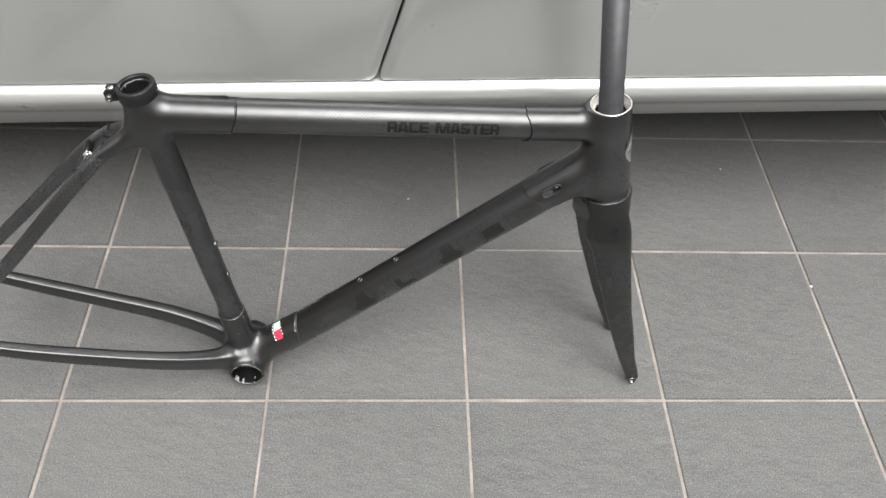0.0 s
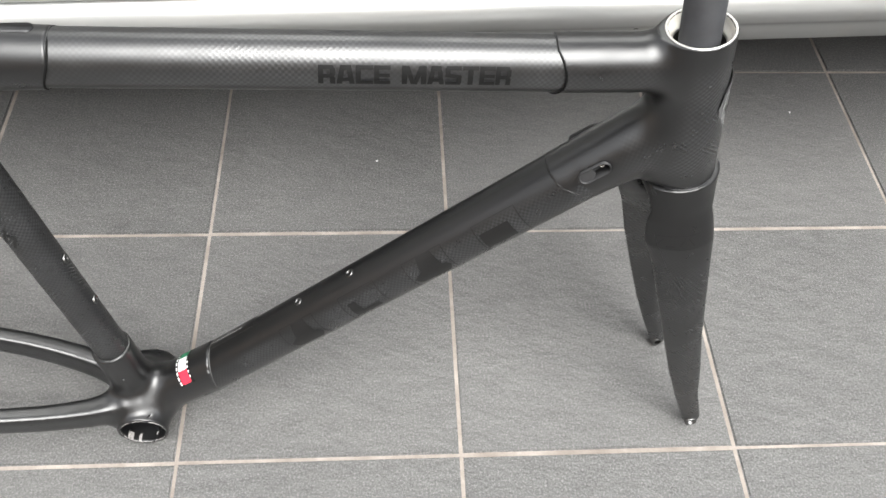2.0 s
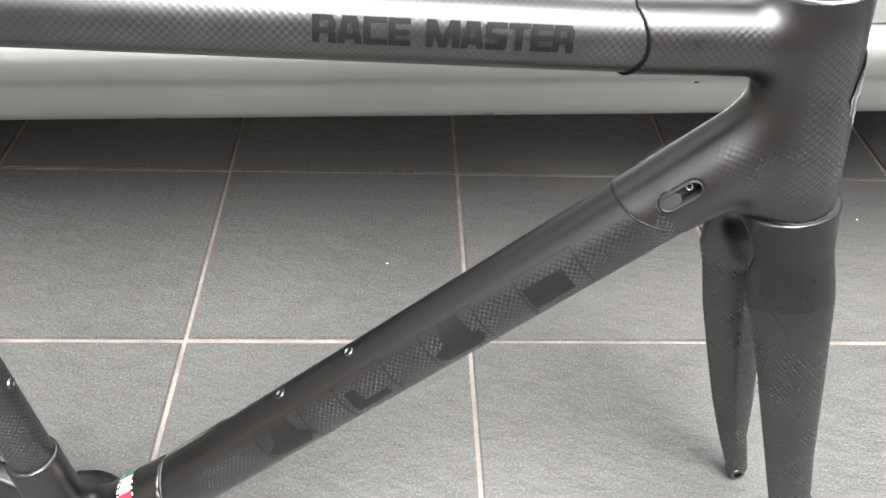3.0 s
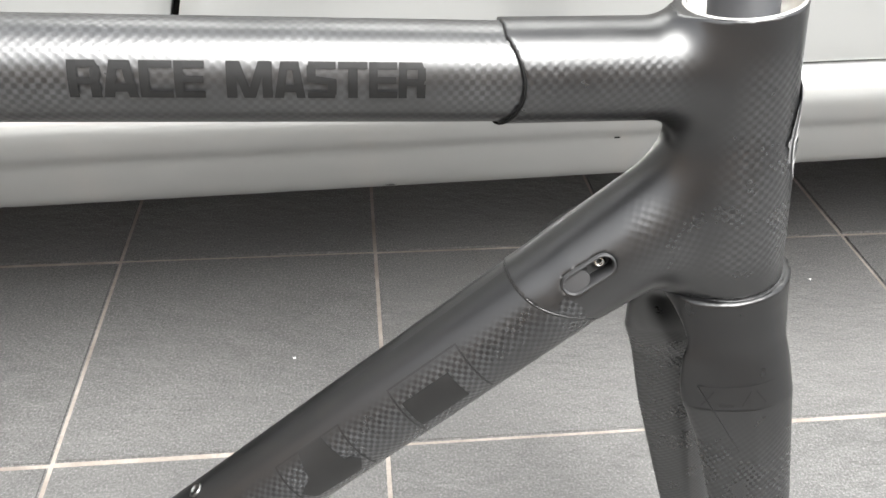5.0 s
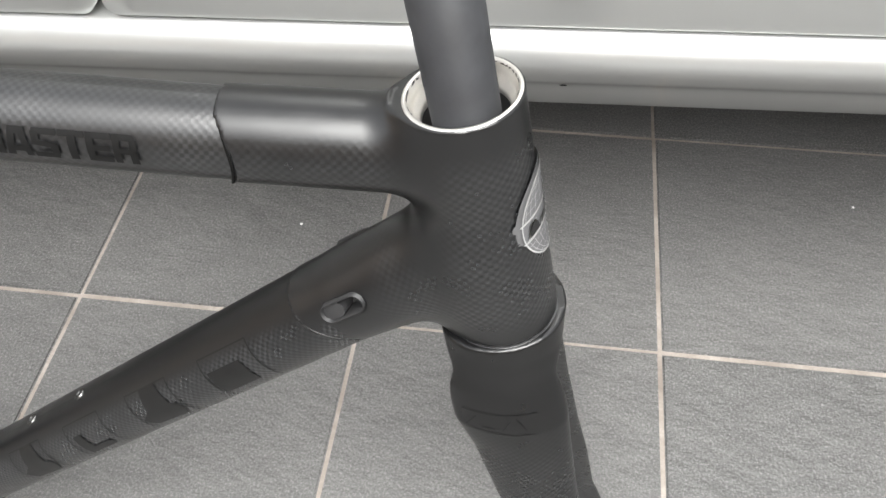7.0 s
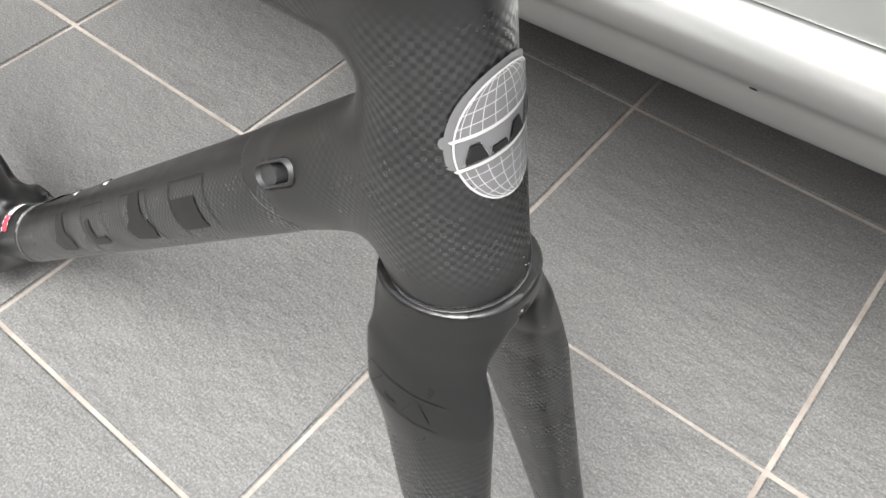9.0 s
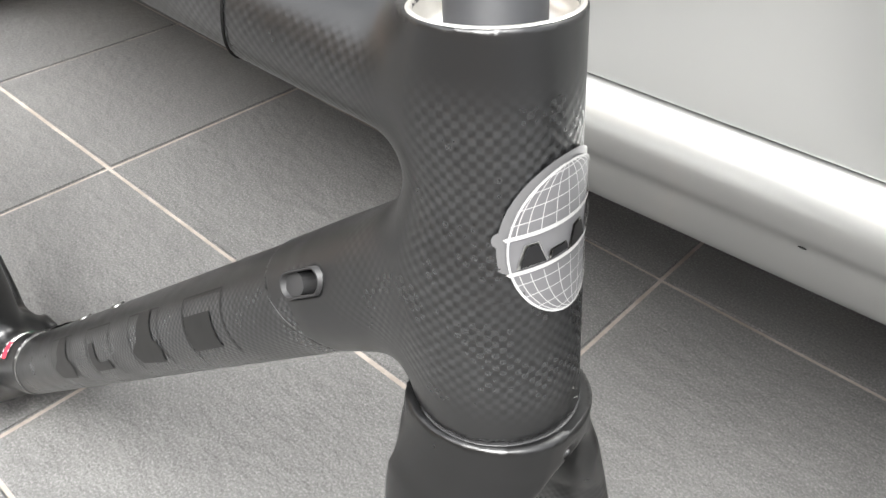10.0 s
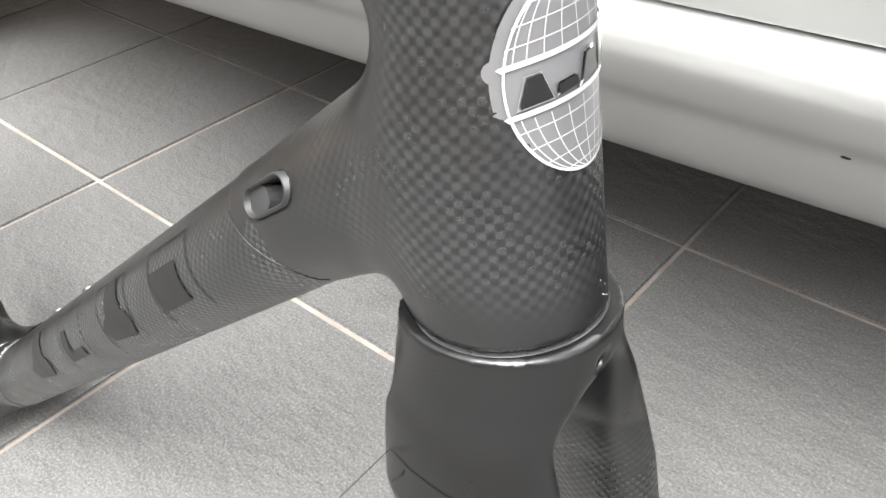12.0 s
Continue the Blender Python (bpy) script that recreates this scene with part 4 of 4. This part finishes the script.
def cable_stop(m):
    bm = bmesh.new()
    plate(bm, stadium(0.0278, 0.0118), stadium(0.025, 0.009), -0.0125, 0.0007, m)
    stop = part("cable_stop", bm, plain("dark_grey_metal", (0.02, 0.02, 0.021), 0.5, 0.0, 100), bike, "dark grey metal cable stop with a small screw", True)
    bm = bmesh.new()
    plate(bm, stadium(0.0245, 0.0084), None, -0.0132, -0.0118, m)
    part("slot", bm, M_BORE, stop, "black slot")
    bm = bmesh.new()
    plate(bm, [(x - 0.0062, y) for x, y in stadium(0.0126, 0.0094)], None, -0.0118, -0.0014, m)
    part("slot_plate", bm, plain("grey_plate", (0.026, 0.026, 0.027), 0.5, 0.0, 90), stop, "grey insert in the slot")
    c = m @ Vector((0.0066, 0, -0.0116))
    n = m.to_3x3() @ Vector((0, 0, 1))
    bm = bmesh.new()
    lathe(bm, [(0, 0.0028), (0.0036, 0.0028), (0.0042, 0.0023), (0.0042, 0.0014), (0.002, 0.0013), (0.002, 0.0001)], c, c + n, 20)
    screw = part("screw", bm, M_STEEL, stop, "bright cross-head screw", True)
    bm = bmesh.new()
    lathe(bm, [(0.0022, 0.0012), (0.0022, 0.0001)], c, c + n, 16)
    part("screw_socket", bm, M_HOLE, screw, "black socket")


cable_stop(SLOT)
cable_stop(Matrix.Diagonal((1, -1, 1, 1)) @ SLOT)


# seat clamp
def seat_clamp():
    u, top = SEAT_UP, SEAT_TOP
    m = Matrix((Vector((u[2], 0, -u[0])), Vector((0, 1, 0)), Vector(u))).transposed().to_4x4()
    m.translation = Vector(top)
    n, ring = 64, []
    bm = bmesh.new()
    prof = [(-0.011, 0.0188), (-0.011, 0.0214), (-0.0098, 0.0222), (0.0032, 0.0222), (0.0044, 0.0214), (0.0044, 0.0172), (0.003, 0.0166), (-0.004, 0.0166)]
    gap = 0.07
    for k in range(n + 1):
        a = math.pi + gap + (math.tau - 2 * gap) * k / n
        ring.append([bm.verts.new(m @ Vector((r * math.cos(a), r * math.sin(a), z))) for z, r in prof])
    for r0, r1 in zip(ring, ring[1:]):
        for i in range(len(prof) - 1):
            bm.faces.new((r0[i], r0[i + 1], r1[i + 1], r1[i]))
    for end in (ring[0], ring[-1]):
        bm.faces.new(end)
    clamp = part("clamp_band", bm, M_BLACK, bike, "black alloy seat clamp band", True)
    for s in (-1, 1):
        bm = bmesh.new()
        lo, hi = sorted((s * 0.0016, s * 0.0085))
        box(bm, (-0.0345, lo, -0.0105), (-0.0195, hi, 0.0042), 0.0022)
        bm.transform(m)
        part("clamp_ear", bm, M_BLACK, clamp, "black clamp ear")
        bm = bmesh.new()
        c = m @ Vector((-0.0285, s * 0.0078, -0.0035))
        lathe(bm, [(0, 0.0042), (0.0042, 0.0042), (0.005, 0.0035), (0.005, 0.0018), (0.003, 0.0016), (0.003, 0.0001)], c, c + Vector((0, s, 0)), 20)
        part("clamp_bolt", bm, M_BOSS, clamp, "silver clamp bolt", True)
    bm = bmesh.new()
    c = m @ Vector((-0.0265, -0.001, 0.0042))
    lathe(bm, [(-0.001, 0.0036), (0.0008, 0.0036), (0.0012, 0.003), (0.0012, 0.0001)], c, c + Vector(u), 20)
    part("clamp_pin", bm, M_STEEL, clamp, "silver round pin", True)


seat_clamp()
bm = bmesh.new()
lathe(bm, [(0.0, 0.01655), (-0.055, 0.01655), (-0.0552, 0.0005)], SEAT_TOP, SEAT_TOP + SEAT_UP, 40)
part("seat_bore", bm, M_BBIN, bike, "raw grey inside of the seat tube", True)

# cable entry on the top tube close to the seat
bm = bmesh.new()
mm = Matrix.Translation((0.016, 0.002, 0.4662))
plate(bm, stadium(0.042, 0.01), None, -0.003, 0.0012, mm)
part("cable_entry", bm, M_BLACK, bike, "low black cable entry", True)


# ---- head badge ----
def head_badge():
    a, d, up = along(HT_BOT, HT_TOP)
    fwd = -up if up[0] < 0 else up
    base = 0.0706
    radius = lambda s: 0.0258 + max(0.0, 0.0285 - 0.0253) * max(0.0, 1 - s / 0.056)

    def put(name, pts, faces, mat, label, lift, parent):
        verts = []
        for x, y in pts:
            s = base + y
            r = radius(s) + lift
            t = (x - 0.001) / r
            verts.append(a + d * s + fwd * (r * math.cos(t)) + np.array([0, r * math.sin(t), 0]))
        return mesh_object(name, verts, faces, mat, parent, label)

    def disc(rx, ry, n=48, m=8):
        pts = [(0.0, 0.0)] + [(rx * j / m * math.cos(k * math.tau / n), ry * j / m * math.sin(k * math.tau / n)) for j in range(1, m + 1) for k in range(n)]
        fc = [(0, 1 + k, 1 + (k + 1) % n) for k in range(n)]
        for j in range(m - 1):
            fc += [(1 + j * n + k, 1 + (j + 1) * n + k, 1 + (j + 1) * n + (k + 1) % n, 1 + j * n + (k + 1) % n) for k in range(n)]
        return pts, fc

    RX, RY = 0.0212, 0.0242
    badge = put("head_badge", *disc(RX + 0.0023, RY + 0.0023), M_EDGE, "silver-grey globe sticker with a white grid", 0.0004, bike)
    put("globe", *disc(RX, RY), M_FOIL, "grey foil globe", 0.0008, badge)
    tilt = radians(5)

    def turned(pts):
        return [(x * math.cos(tilt) - y * math.sin(tilt), x * math.sin(tilt) + y * math.cos(tilt)) for x, y in pts]

    for lon in np.linspace(-78, 78, 11):
        p = [(RX * math.sin(radians(lon)) * math.cos(t), RY * math.sin(t)) for t in np.linspace(-1.5, 1.5, 40)]
        for half in ([q for q in p if q[1] > 0.0052], [q for q in p if q[1] < -0.0052]):
            v, fc = strip(turned(half), 0.00026)
            put("grid_line", v, fc, M_GRID, "thin white grid line", 0.0011, badge)
    for lat in (-66, -50, -36, -24, 24, 36, 50, 66):
        w = math.cos(radians(lat))
        p = [(RX * w * math.sin(t), RY * math.sin(radians(lat)) + 0.001 * w * math.cos(t)) for t in np.linspace(-1.5, 1.5, 30)]
        v, fc = strip(turned(p), 0.00026)
        put("grid_line", v, fc, M_GRID, "thin white grid line", 0.0011, badge)
    for y in (0.0058, -0.0058):
        p = [((RX + 0.0004) * math.sin(t), y + 0.001 * math.cos(t)) for t in np.linspace(-1.57, 1.57, 40)]
        v, fc = strip(turned(p), 0.0013)
        put("band", v, fc, M_BAND, "silver band round the globe", 0.0013, badge)
        for sgn in (-1, 1):
            c = turned([(sgn * (RX + 0.0008), y - 0.0002)])[0]
            pts, fc = disc(0.0026, 0.0026, 20, 2)
            put("lug_edge", [(x + c[0], q + c[1]) for x, q in pts], fc, M_EDGE, "rounded sticker corner", 0.0005, badge)
    p = [((RX - 0.0002) * math.cos(t), (RY - 0.0002) * math.sin(t)) for t in np.linspace(0, math.tau, 70)]
    v, fc = strip(p, 0.0006, True)
    put("rim_line", v, fc, M_GRID, "white rim line", 0.0012, badge)
    wedge = [(0, -0.0042), (0.0084, -0.0038), (0.0062, 0.0026), (0.0026, 0.0024)]
    slab = [(0.0004, -0.0038), (0.0068, -0.0034), (0.0064, -0.001), (0.0006, -0.0012)]
    for x0, shape in ((-0.0185, wedge), (-0.0088, slab), (-0.001, wedge), (0.0095, wedge)):
        for mat, grow, lift in ((M_STEEL, 1.16, 0.0014), (M_DECAL, 1.0, 0.0018)):
            cx, cy = np.mean(shape, 0)
            pts = turned([(x0 + cx + (x - cx) * grow, 0.0006 + cy + (y - cy) * grow) for x, y in shape])
            bm = bmesh.new()
            bm.faces.new([bm.verts.new((x, y, 0)) for x, y in pts])
            bmesh.ops.triangulate(bm, faces=bm.faces)
            bm.verts.index_update()
            put("emblem_block", [(v.co.x, v.co.y) for v in bm.verts], [[v.index for v in f.verts] for f in bm.faces], mat, "raised black and chrome emblem block", lift, badge)
            bm.free()


head_badge()

# ---- small parts of the fork ----
xs = np.linspace(0.05, 0.012, 400)
hit = xs[np.argmax(FORK_FIELD(np.stack([xs, np.full(400, -0.0052), np.full(400, -0.011)], 1)) < 0)]
bm = bmesh.new()
lathe(bm, [(-0.012, 0.0001), (-0.012, 0.0031), (-0.0012, 0.0031)], (hit, -0.005, -0.0068), (hit + 0.01, -0.005, -0.0068), 24)
part("crown_bore", bm, M_HOLE, fork, "dark brake bolt hole", True)

# wear marks
for s_, q_, r_ in ((0.0189, -0.0129, 0.0007), (0.0053, 0.0057, 0.0006), (0.008, -0.027, 0.0004), (0.0075, 0.0075, 0.0005), (0.0105, 0.0045, 0.0005), (0.0035, 0.0085, 0.0007), (0.11, -0.008, 0.0003)):
    ax = along(HT_BOT, HT_TOP)
    rr = 0.0253 + max(0.0, 0.0026 * (1 - s_ / 0.056)) + 0.0001
    c = ax[0] + ax[1] * s_ - ax[2] * (rr * math.cos(q_ / rr)) + np.array([0, rr * math.sin(q_ / rr), 0])
    bm = bmesh.new()
    bmesh.ops.create_icosphere(bm, subdivisions=1, radius=r_ * 0.5)
    for v in bm.verts:
        v.co = Vector(c) + v.co * random.uniform(0.6, 1.3)
    part("paint_nick", bm, M_NICK, bike, "tiny pale nick in the lacquer")
bm = bmesh.new()
bmesh.ops.create_icosphere(bm, subdivisions=2, radius=0.0019)
for v in bm.verts:
    v.co = Vector((0.319 + v.co.x * 1.4, 0.0186 + v.co.y * 0.3 - v.co.z * 0.6, 0.3207 + v.co.z * 0.7))
part("dent", bm, M_UNDER, car, "small dark stone chip on the sill", True)

# chips on the floor
for x, y, r in ((-0.09, 0.121, 0.0016), (0.602, -0.077, 0.003), (0.515, 0.212, 0.0018)):
    bm = bmesh.new()
    bmesh.ops.create_icosphere(bm, subdivisions=1, radius=r)
    for v in bm.verts:
        v.co = Vector((v.co.x * random.uniform(0.7, 1.3), v.co.y * random.uniform(0.7, 1.3), max(v.co.z, 0) * 0.35))
    chip = part("paint_chip", bm, M_WHITE, None)
    chip.location = (x, y, 0.0002)
    tagged(chip, "tiny white paint chip on the grey tiles", "paint chip", "chips on the floor")

# ---- floor tiles ----
def tile_mesh():
    h = (PITCH - JOINT) / 2
    bm = bmesh.new()
    box(bm, (-h, -h, -0.008), (h, h, 0.0), 0.0)
    top = [e for e in bm.edges if all(v.co.z > -0.001 for v in e.verts)]
    bmesh.ops.bevel(bm, geom=top, offset=0.0016, segments=2, affect="EDGES")
    me = bpy.data.meshes.new("tile")
    bm.to_mesh(me)
    bm.free()
    me.materials.append(M_TILE)
    return me


TILE = tile_mesh()
for i in range(-9, 9):
    for j in range(-8, 8):
        t = new("tile", TILE)
        t.parent = floor
        t.location = ((i + 0.5) * PITCH + random.uniform(-0.0006, 0.0006), (j + 0.5) * PITCH + random.uniform(-0.0006, 0.0006), random.uniform(-0.0004, 0.0003))

# the tiles further off
cv, cf = [], []
h, b = (PITCH - JOINT) / 2, 0.0016
for i in range(-20, 20):
    for j in range(-20, 20):
        if -9 <= i < 9 and -8 <= j < 8:
            continue
        x, y, o = (i + 0.5) * PITCH, (j + 0.5) * PITCH, len(cv)
        cv += [(x + u * (h - b), y + v * (h - b), 0.0) for u, v in ((-1, -1), (1, -1), (1, 1), (-1, 1))]
        cv += [(x + u * h, y + v * h, -0.003) for u, v in ((-1, -1), (1, -1), (1, 1), (-1, 1))]
        cf += [(o, o + 1, o + 2, o + 3)] + [(o + k, o + 4 + k, o + 4 + (k + 1) % 4, o + (k + 1) % 4) for k in range(4)]
far_tiles = mesh_object("tile_field", cv, cf, M_TILE, floor, smooth=False)
far_tiles["kind"] = "stuff"
